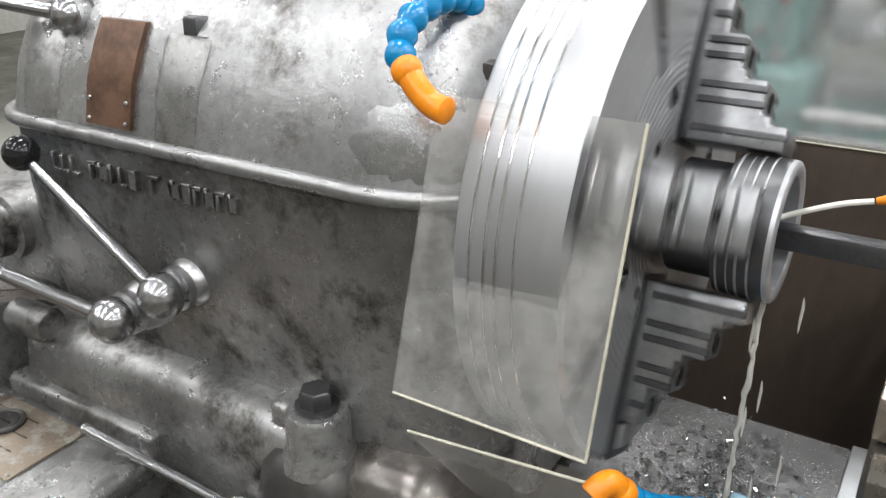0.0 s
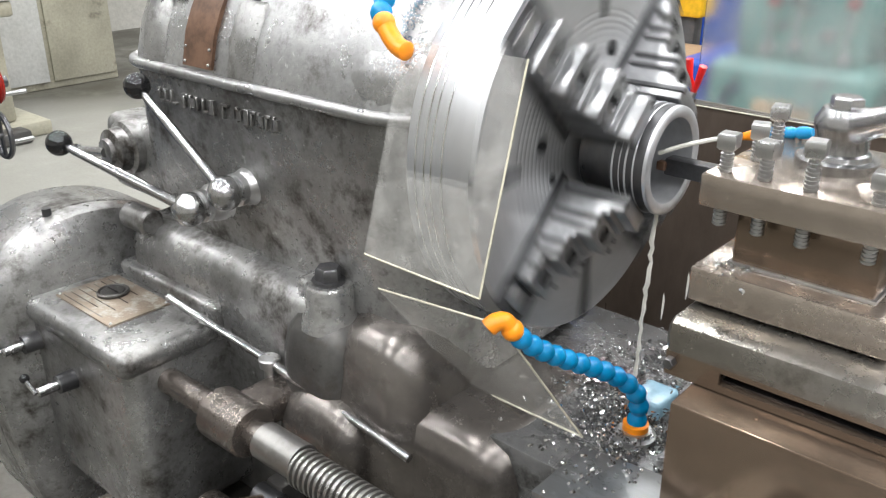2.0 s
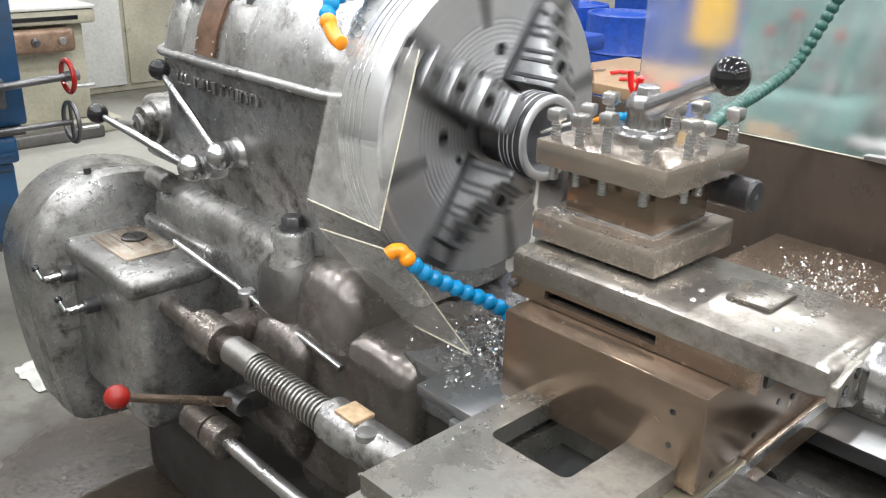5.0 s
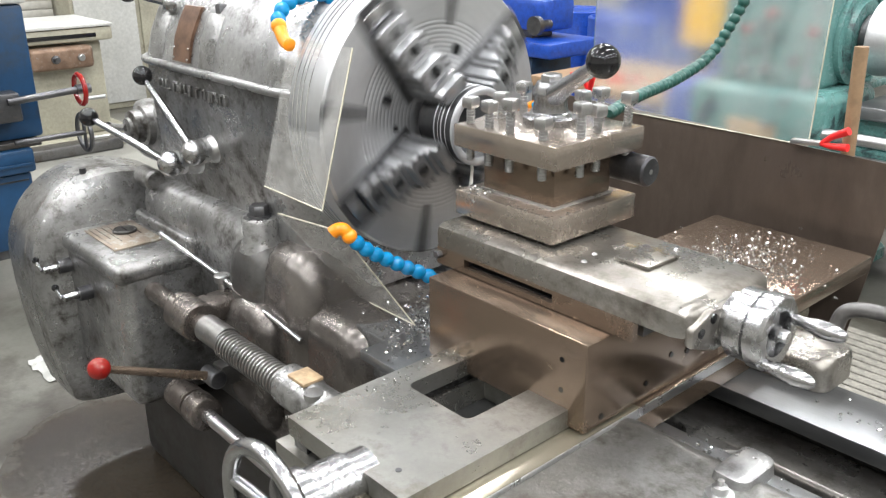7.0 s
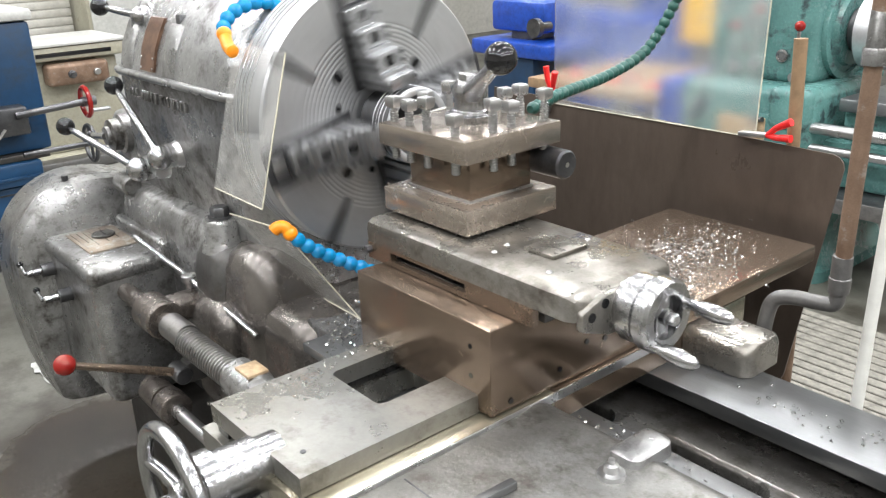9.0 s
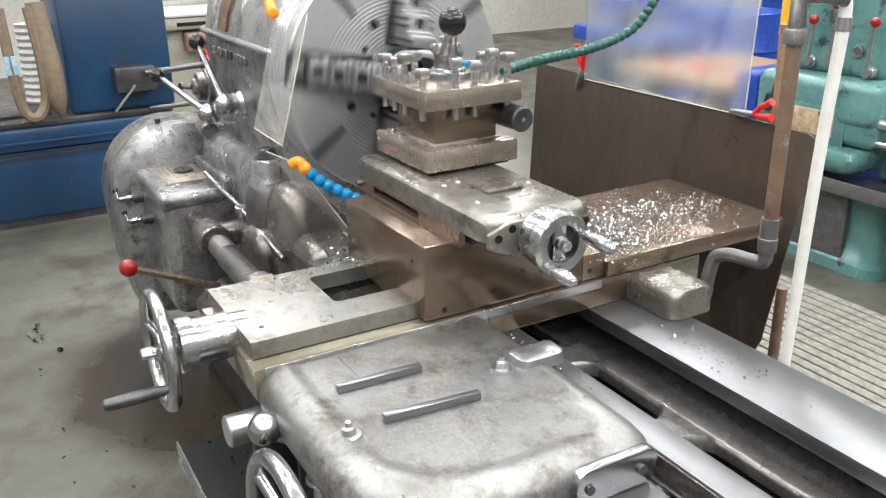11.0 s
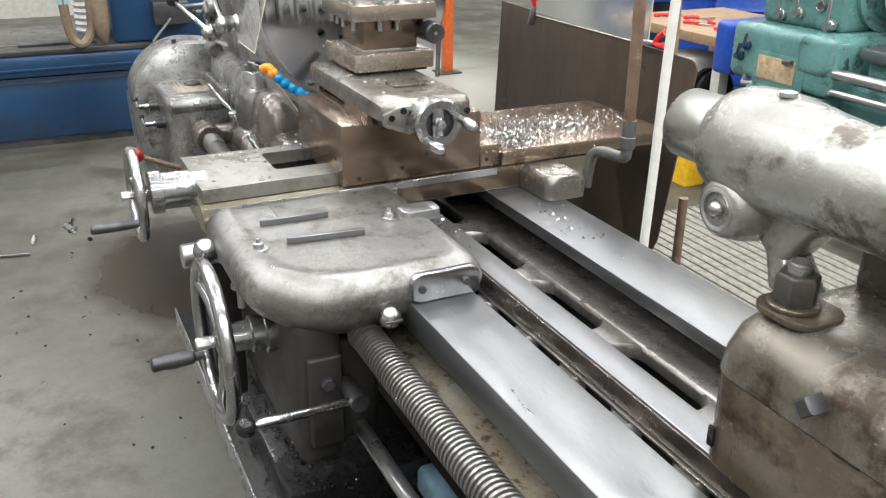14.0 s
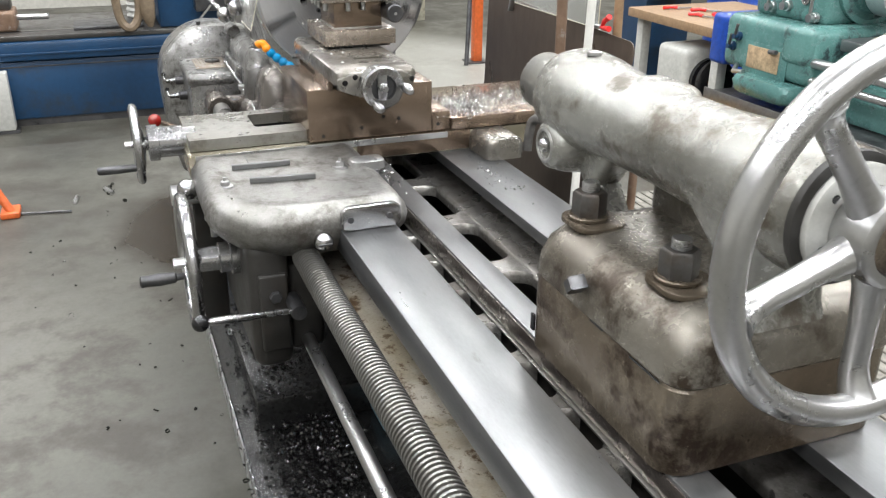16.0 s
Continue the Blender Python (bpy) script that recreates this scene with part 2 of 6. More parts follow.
def haze_build(nt, b):
    n = noise_tex(nt, 5, 4, 0.55)
    r = ramp(nt, n.outputs[0], [(0.35, (0.08, 0.08, 0.08)), (0.7, (0.26, 0.26, 0.26))])
    b.inputs["Base Color"].default_value = (0.52, 0.54, 0.52, 1)
    b.inputs["Roughness"].default_value = 0.1
    tr = nt.nodes.new("ShaderNodeBsdfRefraction")
    tr.inputs["IOR"].default_value = 1.15
    tr.inputs["Roughness"].default_value = 0.22
    mx = nt.nodes.new("ShaderNodeMixShader")
    nt.links.new(r.outputs[0], mx.inputs[0])
    nt.links.new(tr.outputs[0], mx.inputs[1])
    nt.links.new(b.outputs[0], mx.inputs[2])
    nt.links.new(mx.outputs[0], nt.nodes["Material Output"].inputs[0])


HAZY = material("fogged_clear_plastic", haze_build)
PLEXI_EDGE = plain("plastic_sheet_edge", (0.6, 0.57, 0.45), 0.2)


def floor_build(nt, b):
    big = noise_tex(nt, 0.55, 5, 0.55)
    mid = noise_tex(nt, 2.4, 9, 0.68)
    fine = noise_tex(nt, 60, 6, 0.7)
    tone = ramp(nt, big.outputs[0], [(0.36, (0.052, 0.05, 0.04)), (0.5, (0.093, 0.091, 0.074)), (0.64, (0.137, 0.134, 0.113))])
    st = ramp(nt, mid.outputs[0], [(0.5, (0, 0, 0)), (0.62, (0.85, 0.85, 0.85))])
    col = mixc(nt, st.outputs[0], tone.outputs[0], (0.05, 0.045, 0.034))
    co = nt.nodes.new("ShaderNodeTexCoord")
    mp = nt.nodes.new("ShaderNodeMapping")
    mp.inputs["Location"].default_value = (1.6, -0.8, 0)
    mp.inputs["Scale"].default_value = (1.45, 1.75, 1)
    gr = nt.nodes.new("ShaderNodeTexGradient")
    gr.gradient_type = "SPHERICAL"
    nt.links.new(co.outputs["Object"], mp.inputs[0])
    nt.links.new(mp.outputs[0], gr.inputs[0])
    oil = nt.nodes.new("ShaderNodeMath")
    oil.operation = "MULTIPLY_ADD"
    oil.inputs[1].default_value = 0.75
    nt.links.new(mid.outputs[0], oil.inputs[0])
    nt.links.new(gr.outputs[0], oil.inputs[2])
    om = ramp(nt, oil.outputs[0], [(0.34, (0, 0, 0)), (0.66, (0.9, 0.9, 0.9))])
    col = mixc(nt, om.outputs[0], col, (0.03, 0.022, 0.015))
    # Paler pool paints extra light onto the far floor; noise frays its edge.
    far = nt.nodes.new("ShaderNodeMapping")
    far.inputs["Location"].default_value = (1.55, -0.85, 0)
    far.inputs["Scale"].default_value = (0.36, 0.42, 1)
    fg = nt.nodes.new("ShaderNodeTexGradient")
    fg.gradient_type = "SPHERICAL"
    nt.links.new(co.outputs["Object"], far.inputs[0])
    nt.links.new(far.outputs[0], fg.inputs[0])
    lit = nt.nodes.new("ShaderNodeMath")
    lit.operation = "MULTIPLY_ADD"
    lit.inputs[1].default_value = 0.5
    nt.links.new(mid.outputs[0], lit.inputs[0])
    nt.links.new(fg.outputs[0], lit.inputs[2])
    lit_mask = ramp(nt, lit.outputs[0], [(0.45, (0, 0, 0)), (0.72, (0.85, 0.85, 0.85))])
    col = mixc(nt, lit_mask.outputs[0], col, (0.3, 0.295, 0.265))
    g = ramp(nt, fine.outputs[0], [(0.3, (0.75, 0.75, 0.75)), (0.7, (1, 1, 1))])
    mul = nt.nodes.new("ShaderNodeMix")
    mul.data_type, mul.blend_type = "RGBA", "MULTIPLY"
    mul.inputs[0].default_value = 0.8
    nt.links.new(col, mul.inputs[6])
    nt.links.new(g.outputs[0], mul.inputs[7])
    nt.links.new(mul.outputs[2], b.inputs["Base Color"])
    ro = nt.nodes.new("ShaderNodeMapRange")
    ro.inputs[1].default_value, ro.inputs[2].default_value, ro.inputs[3].default_value, ro.inputs[4].default_value = 0.35, 0.65, 0.3, 0.62
    nt.links.new(mid.outputs[0], ro.inputs[0])
    wet = nt.nodes.new("ShaderNodeMix")
    wet.inputs[3].default_value = 0.2
    nt.links.new(om.outputs[0], wet.inputs[0])
    nt.links.new(ro.outputs[0], wet.inputs[2])
    nt.links.new(wet.outputs[0], b.inputs["Roughness"])
    bp = nt.nodes.new("ShaderNodeBump")
    bp.inputs["Strength"].default_value, bp.inputs["Distance"].default_value = 0.15, 0.004
    nt.links.new(fine.outputs[0], bp.inputs["Height"])
    nt.links.new(bp.outputs[0], b.inputs["Normal"])


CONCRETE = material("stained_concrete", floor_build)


# ---- mesh tools ----
def merge(bm, tmp):
    me = bpy.data.meshes.new("tmp")
    tmp.to_mesh(me)
    tmp.free()
    bm.from_mesh(me)
    bpy.data.meshes.remove(me)
    return bm


def box(bm, x0, x1, y0, y1, z0, z1, bev=0.003, seg=2, m=None):
    t = bmesh.new()
    bmesh.ops.create_cube(t, size=1)
    for v in t.verts:
        v.co = Vector(((x0 + x1) / 2 + v.co.x * (x1 - x0), (y0 + y1) / 2 + v.co.y * (y1 - y0), (z0 + z1) / 2 + v.co.z * (z1 - z0)))
    if bev:
        bmesh.ops.bevel(t, geom=t.edges[:], offset=bev, segments=seg, affect="EDGES", profile=0.5)
    if m:
        t.transform(m)
    return merge(bm, t)


def frame_of(a, b):
    d = (Vector(b) - Vector(a))
    return Matrix.Translation(a) @ d.to_track_quat("Z", "Y").to_matrix().to_4x4(), d.length


def rev(bm, a, b, prof, n=24, caps=True):
    """Turned form: prof holds (distance from a towards b, radius); caps close its two ends."""
    m, _ = frame_of(a, b)
    rings = []
    for s, r in prof:
        rings.append([bm.verts.new(m @ Vector((r * math.cos(2 * math.pi * k / n), r * math.sin(2 * math.pi * k / n), s))) for k in range(n)])
    for p, q in zip(rings, rings[1:]):
        for k in range(n):
            bm.faces.new((p[k], p[(k + 1) % n], q[(k + 1) % n], q[k]))
    if caps:
        bm.faces.new(rings[0][::-1])
        bm.faces.new(rings[-1])
    return bm


def cyl(bm, a, b, r, r2=None, n=20, bev=0.0):
    L = (Vector(b) - Vector(a)).length
    r2 = r if r2 is None else r2
    if bev:
        return rev(bm, a, b, [(0, r - bev), (bev, r), (L - bev, r2), (L, r2 - bev)], n)
    return rev(bm, a, b, [(0, r), (L, r2)], n)


def ball(bm, c, r, n=20, squash=1.0):
    prof = [(r * squash * -math.cos(math.pi * k / 12), max(r * math.sin(math.pi * k / 12), r * 0.02)) for k in range(13)]
    c = Vector(c)
    return rev(bm, c, c + Vector((0, 0, 1)), prof, n)


def ring(bm, c, axis, R, r, n=48, k=12):
    m, _ = frame_of(c, Vector(c) + Vector(axis))
    rows = []
    for i in range(n):
        a = 2 * math.pi * i / n
        rows.append([bm.verts.new(m @ Vector(((R + r * math.cos(2 * math.pi * j / k)) * math.cos(a), (R + r * math.cos(2 * math.pi * j / k)) * math.sin(a), r * math.sin(2 * math.pi * j / k)))) for j in range(k)])
    for i in range(n):
        for j in range(k):
            bm.faces.new((rows[i][j], rows[(i + 1) % n][j], rows[(i + 1) % n][(j + 1) % k], rows[i][(j + 1) % k]))
    return bm


def tube(bm, pts, r, n=10):
    pts = [Vector(p) for p in pts]
    rs = r if isinstance(r, (list, tuple)) else [r] * len(pts)
    rows, up = [], Vector((0.13, 0.21, 1)).normalized()
    for i, p in enumerate(pts):
        d = (pts[min(i + 1, len(pts) - 1)] - pts[max(i - 1, 0)]).normalized()
        s = d.cross(up)
        s = s.normalized() if s.length > 1e-4 else Vector((1, 0, 0))
        u = s.cross(d)
        up = u
        rows.append([bm.verts.new(p + rs[i] * (math.cos(2 * math.pi * k / n) * s + math.sin(2 * math.pi * k / n) * u)) for k in range(n)])
    for a, b in zip(rows, rows[1:]):
        for k in range(n):
            bm.faces.new((a[k], a[(k + 1) % n], b[(k + 1) % n], b[k]))
    bm.faces.new(rows[0][::-1])
    bm.faces.new(rows[-1])
    return bm


def smooth_path(pts, steps=8):
    pts = [Vector(p) for p in pts]
    out = []
    for i in range(len(pts) - 1):
        p0, p1, p2, p3 = pts[max(i - 1, 0)], pts[i], pts[i + 1], pts[min(i + 2, len(pts) - 1)]
        for k in range(steps):
            t = k / steps
            out.append(0.5 * ((2 * p1) + (p2 - p0) * t + (2 * p0 - 5 * p1 + 4 * p2 - p3) * t * t + (3 * p1 - p0 - 3 * p2 + p3) * t ** 3))
    return out + [pts[-1]]


def prism(bm, pts, axis, lo, hi, bev=0.003, seg=2):
    """Extruded outline: pts are 2D, in (y, z), (x, z) or (x, y) for axis x, y, z."""
    t = bmesh.new()
    def put(p, s):
        return {"x": (s, p[0], p[1]), "y": (p[0], s, p[1]), "z": (p[0], p[1], s)}[axis]
    a = [t.verts.new(put(p, lo)) for p in pts]
    b = [t.verts.new(put(p, hi)) for p in pts]
    n = len(pts)
    t.faces.new(a)
    t.faces.new(b)
    for k in range(n):
        t.faces.new((a[k], a[(k + 1) % n], b[(k + 1) % n], b[k]))
    bmesh.ops.recalc_face_normals(t, faces=t.faces[:])
    if bev:
        bmesh.ops.bevel(t, geom=[e for e in t.edges if e.calc_face_angle(0) > 0.5], offset=bev, segments=seg, affect="EDGES", profile=0.5)
    return merge(bm, t)


def rounded(x0, x1, y0, y1, radii, n=6):
    """Rounded rectangle outline; radii at (x0,y0), (x1,y0), (x1,y1), (x0,y1)."""
    out = []
    for (cx, cy, sx, sy, a0), r in zip(((x0, y0, 1, 1, 180), (x1, y0, -1, 1, 270), (x1, y1, -1, -1, 0), (x0, y1, 1, -1, 90)), radii):
        for k in range(n + 1):
            a = radians(a0 + 90 * k / n)
            out.append((cx + sx * r + r * math.cos(a), cy + sy * r + r * math.sin(a)))
    return out


def loft(bm, rings):
    rows = [[bm.verts.new(p) for p in rg] for rg in rings]
    n = len(rows[0])
    for a, b in zip(rows, rows[1:]):
        for k in range(n):
            bm.faces.new((a[k], a[(k + 1) % n], b[(k + 1) % n], b[k]))
    bm.faces.new(rows[0][::-1])
    bm.faces.new(rows[-1])
    return bm


def part(name, bm, mat, parent=None, label="", angle=40):
    bmesh.ops.recalc_face_normals(bm, faces=bm.faces[:])
    for f in bm.faces:
        f.smooth = True
    for e in bm.edges:
        if len(e.link_faces) == 2 and e.calc_face_angle(0) > radians(angle):
            e.smooth = False
    me = bpy.data.meshes.new(name)
    bm.to_mesh(me)
    bm.free()
    me.materials.append(mat)
    ob = new(name, me)
    if parent:
        ob.parent = parent
    if label:
        tagged(ob, label)
    return ob


def B():
    return bmesh.new()


def thing(name, label, category, at=(0, 0, 0), group="", kind=""):
    e = new(name)
    e.location = at
    return tagged(e, label, category, group, kind)


def bolt(bm, c, axis, r, h, n=6):
    c = Vector(c)
    return rev(bm, c, c + Vector(axis), [(0, r), (h - 0.15 * r, r), (h, r * 0.86)], n)


# ---- hall ----
def hall():
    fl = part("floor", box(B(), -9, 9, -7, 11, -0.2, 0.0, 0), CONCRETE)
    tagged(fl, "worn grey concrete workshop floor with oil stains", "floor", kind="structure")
    for nm, a in (("wall_west", (-9.2, -9, -7, 11, 0, 5.5)), ("wall_east", (9, 9.2, -7, 11, 0, 5.5)), ("wall_south", (-9, 9, -7.2, -7, 0, 5.5)), ("wall_north", (-9, 9, 11, 11.2, 0, 5.5))):
        tagged(part(nm, box(B(), *a, 0), WALL), "pale painted workshop wall", "wall", kind="structure")
    tagged(part("ceiling", box(B(), -9, 9, -7, 11, 5.5, 5.7, 0), DARKROOF), "dark grey workshop roof", "ceiling", kind="structure")
    first = None
    for x in (-6.5, -3.9, -1.3, 1.3, 3.9, 6.5):
        for y in (-4.0, -1.2, 1.6, 4.4, 7.2):
            m = pose(x, y, 4.9)
            if first is None:
                first = thing("ceiling_light", "white fluorescent batten lamp hung under the ceiling", "ceiling lamp", (x, y, 4.9), "ceiling lamps")
                part("housing", box(B(), -0.09, 0.09, -0.75, 0.75, 0.03, 0.1, 0.01), GREY, first)
                part("tube", box(B(), -0.07, 0.07, -0.73, 0.73, 0.0, 0.03, 0.008), LAMPM, first, "glowing white tube")
                part("hanger", box(B(), -0.01, 0.01, -0.01, 0.01, 0.1, 0.6, 0.002), GREY, first)
            else:
                copy_thing(first, m)
            la = bpy.data.lights.new("lamp_glow", "AREA")
            la.shape, la.size, la.size_y, la.energy, la.color = "RECTANGLE", 0.2, 1.5, LAMP_POWER, (0.975, 0.985, 0.995)
            lo = new("lamp_glow", la)
            lo.location = (x, y, 4.88)


LAMP_POWER = 87.0
hall()


# ---- the lathe ----
def headstock():
    h = thing("lathe_headstock", "worn grey cast-iron lathe headstock with rounded cover", "lathe headstock", (-0.7, 0.85, 0.8))
    o = Matrix.Translation((0.7, -0.85, -0.8))
    def P(name, bm, mat, label=""):
        bm.transform(o)
        return part(name, bm, mat, h, label)
    def outline(z, ix=0.0, iy=0.0, front=0.6):
        most = (1.14 - front) / 2 - iy - 0.004
        return [(x, y, z) for x, y in rounded(-1.13 + ix, -0.27 - ix, front + iy, 1.14 - iy, [min(r, most) for r in (max(0.1 - ix, 0.05), 0.14, 0.14, 0.1)], 8)]
    P("gear_housing", loft(B(), [outline(0.8, front=0.64), outline(0.95, front=0.63), outline(1.1, front=0.605), outline(1.28)]), CAST)
    P("cover", loft(B(), [outline(1.284), outline(1.36, 0.008, 0.02), outline(1.43, 0.018, 0.055), outline(1.50, 0.04, 0.11), outline(1.55, 0.08, 0.18), outline(1.57, 0.14, 0.25)]), CAST_LIGHT, "scuffed bare-metal top cover")
    bead = [Vector(p) for p in outline(1.284, -0.004, -0.006)]
    k = 18
    P("bead", tube(B(), [bead[0] + Vector((0, 0.2, 0))] + bead[:k], 0.0108, 10), CAST_LIGHT, "raised rounded bead")
    bm = B()
    ball(bm, (-0.41, 0.745, 1.3), 0.14, 28)
    P("bearing_bulge", bm, CAST_LIGHT)
    bm = box(B(), -0.5, -0.3, 0.7, 1.0, 1.38, 1.425, 0.012)
    P("bearing_cap", bm, CAST_DARK)
    for x, y in ((-0.43, 0.75), (-0.35, 0.8)):
        P("nut", bolt(B(), (x, y, 1.425), (0, 0, 1), 0.03, 0.03), DARKSTEEL)
    for x in (-1.0, -0.72):
        P("rib", loft(B(), [[(xx, yy, z) for xx, yy in rounded(x - 0.04, x + 0.04, f, f + 0.1, (0.012,) * 4, 3)] for z, f in ((1.29, 0.597), (1.36, 0.612), (1.42, 0.64), (1.425, 0.65))]), CAST)
        P("cover_bolt", bolt(B(), (x, 0.672, 1.424), (0, 0, 1), 0.023, 0.024), DARKSTEEL)
    P("name_plate", loft(B(), [[(-0.89, f, z), (-0.80, f, z), (-0.80, f + 0.01, z), (-0.89, f + 0.01, z)] for z, f in ((1.3, 0.598), (1.36, 0.612), (1.4, 0.63), (1.435, 0.65))]), BRASS, "browned brass rating plate")
    for x in (-0.882, -0.808):
        for z, f in ((1.308, 0.599), (1.335, 0.605)):
            P("rivet", ball(B(), (x, f, z), 0.003, 8), STEEL)
    # cast lettering as plain raised bars
    rng = random.Random(4)
    x = -0.985
    for w in (0.024, 0.022, 0.024, 0.0, 0.022, 0.026, 0.01, 0.022, 0.022, 0.0, 0.026, 0.0, 0.022, 0.022, 0.022, 0.022, 0.022, 0.02):
        if w:
            bm = box(B(), x, x + 0.006, 0.594, 0.606, 1.215, 1.244, 0.002, 1)
            box(bm, x, x + w * 0.8, 0.594, 0.606, 1.215 if rng.random() < 0.5 else 1.238, 1.221 if rng.random() < 0.5 else 1.244, 0.001, 1)
            P("raised_mark", bm, CAST)
        x += 0.021
    # lower ledge and feet
    P("ledge", loft(B(), [[(x, y, z) for y, z in ((0.575 + i, 0.5), (0.565 + i, 0.86 - i), (0.572 + i, 0.9 - i), (0.59 + i, 0.925 - i), (0.62, 0.937 - i), (0.68, 0.94 - i), (0.68, 0.5))] for x, i in ((-1.13, 0.02), (-1.115, 0.0), (-0.52, 0.0), (-0.5, 0.02))]), CAST)
    bm = B()
    rev(bm, (-0.507, 0.6, 0.88), (-0.507, 0.6, 1), [(0, 0.056), (0.02, 0.05), (0.03, 0.045), (0.078, 0.044), (0.084, 0.04)], 24)
    box(bm, -0.585, -0.51, 0.585, 0.64, 0.91, 0.955, 0.012, 3)
    P("stud_boss", bm, CAST)
    P("stud_washer", cyl(B(), (-0.507, 0.6, 0.964), (-0.507, 0.6, 0.97), 0.03, n=20), DARKSTEEL)
    P("stud_bolt", bolt(B(), (-0.507, 0.6, 0.97), (0, 0, 1), 0.024, 0.024, 6), DARKSTEEL)
    P("side_hub", rev(B(), (-1.2, 0.66, 1.07), (-1.2, 0.55, 1.07), [(0, 0.06), (0.04, 0.06), (0.045, 0.05), (0.07, 0.048), (0.075, 0.03), (0.085, 0.028)], 28), CAST)
    P("side_arm", box(B(), -1.32, -1.07, 0.64, 0.9, 0.95, 1.13, 0.03, 3), CAST)
    P("crank", tube(B(), [(-1.2, 0.575, 1.07), (-1.29, 0.565, 1.06)], 0.011, 10), CHROME)
    P("crank_knob", ball(B(), (-1.3, 0.56, 1.06), 0.014, 14), BLACK)
    P("hinge_knuckle", cyl(B(), (-1.14, 0.58, 0.94), (-1.05, 0.58, 0.94), 0.03, n=16, bev=0.006), CAST)
    return h


def levers():
    for hub, knob, lab in (((-0.731, 0.555, 1.09), (-0.987, 0.553, 1.252), "long"), ((-0.79, 0.515, 1.055), (-1.125, 0.444, 1.134), "short"), ((-0.952, 0.645, 1.435), (-1.13, 0.6, 1.455), "top")):
        t = thing("gear_lever", "polished steel gear lever with black ball knob", "lever", hub, "gear levers on the headstock")
        k = Vector(knob) - Vector(hub)
        part("hub", ball(B(), (0, 0, 0), 0.026 if lab == "top" else 0.033, 24), CHROME, t)
        bm = B()
        rev(bm, (0, 0.0, 0), (0, 1, 0), [(0, 0.026), (0.02, 0.026), (0.022, 0.032), (0.034, 0.032), (0.036, 0.028), (0.046, 0.036), (0.075, 0.04)], 24)
        part("shaft_collar", bm, STEEL, t)
        d = k.normalized()
        part("arm", rev(B(), (0, 0, 0), k, [(0.02, 0.011), (k.length * 0.5, 0.0105), (k.length - 0.04, 0.0085), (k.length - 0.02, 0.006), (k.length, 0.006)], 14), CHROME, t)
        part("knob", ball(B(), k, 0.026, 24), BLACK, t, "glossy black ball knob")


headstock()
levers()


def chuck():
    c = thing("lathe_chuck", "large spinning four-jaw lathe chuck of bright steel", "lathe chuck", (-0.14, SPIN_Y, SPIN_Z))
    R = 0.312
    # fine turning rings on the inner face only
    face = [(0.16, 0.215)]
    for k in range(14):
        r = 0.212 - 0.0098 * k
        face += [(0.16, r), (0.15955, r - 0.0015), (0.15955, r - 0.0035), (0.16, r - 0.005)]
    face += [(0.16, 0.07), (0.158, 0.06)]
    part("chuck_body", rev(B(), (-0.16, 0, 0), (0, 0, 0), [(0, 0.24), (0.03, 0.26), (0.035, R - 0.004), (0.04, R), (0.155, R), (0.16, R - 0.005), *face], 96), CHUCK, c)
    # Raised beads of brighter steel draw the glints of the rim's machined grooves.
    for x in (-0.105, -0.088, -0.075, -0.055):
        part("rim_groove_glint", ring(B(), (x, 0, 0), (1, 0, 0), R, 0.0016, 96, 6), CHIPS, c)
    for k in range(4):
        m = pose(0, 0, 0, 90 * k)
        def P(name, bm, mat):
            bm.transform(m)
            return part(name, bm, mat, c)
        P("jaw_way", box(B(), -0.006, 0.002, -0.048, 0.048, 0.08, R + 0.001, 0.001, 1), DARKSTEEL)
        # stepped jaw: side outline in (z, x), extruded across
        prof = [(0.086, 0.0), (0.086, 0.12), (0.115, 0.12), (0.115, 0.1), (0.125, 0.1), (0.125, 0.088), (0.165, 0.088), (0.165, 0.062), (0.175, 0.062), (0.175, 0.055), (0.215, 0.055), (0.215, 0.03), (0.262, 0.03), (0.262, 0.0)]
        P("jaw", prism(B(), [(x, z) for z, x in prof], "y", -0.036, 0.036, 0.004), JAW)
        for z0, x1 in ((0.098, 0.118), (0.132, 0.086), (0.15, 0.086), (0.184, 0.053), (0.202, 0.053), (0.232, 0.028)):
            for y in (-0.0355, 0.0355):
                P("jaw_notch", box(B(), 0.012, x1 + 0.004, y - 0.004, y + 0.004, z0, z0 + 0.008, 0.001, 1), DARKSTEEL)
        for z, x in ((0.145, 0.088), (0.195, 0.055), (0.24, 0.03)):
            P("jaw_screw", rev(B(), (x - 0.001, 0, z), (x + 1, 0, z), [(0, 0.013), (0.0025, 0.013), (0.003, 0.0115), (0.0015, 0.009), (0.001, 0.0085)], 14), BLACK)
        P("screw_block", box(B(), 0.0, 0.008, -0.02, 0.02, 0.268, 0.3, 0.003), STEEL)
        m = pose(0, 0, 0, 90 * k + 45)
        P("face_slot", prism(B(), [(-0.006, 0.2), (0.006, 0.2), (0.013, R + 0.001), (-0.013, R + 0.001)], "x", -0.006, 0.0015, 0.0), BLACK)
        P("face_hole", cyl(B(), (-0.002, 0.03, 0.15), (0.0015, 0.03, 0.15), 0.013, n=16), BLACK)
        P("face_hole", cyl(B(), (-0.002, -0.03, 0.118), (0.0015, -0.03, 0.118), 0.008, n=12), BLACK)
    return c


WORK_X = -0.125


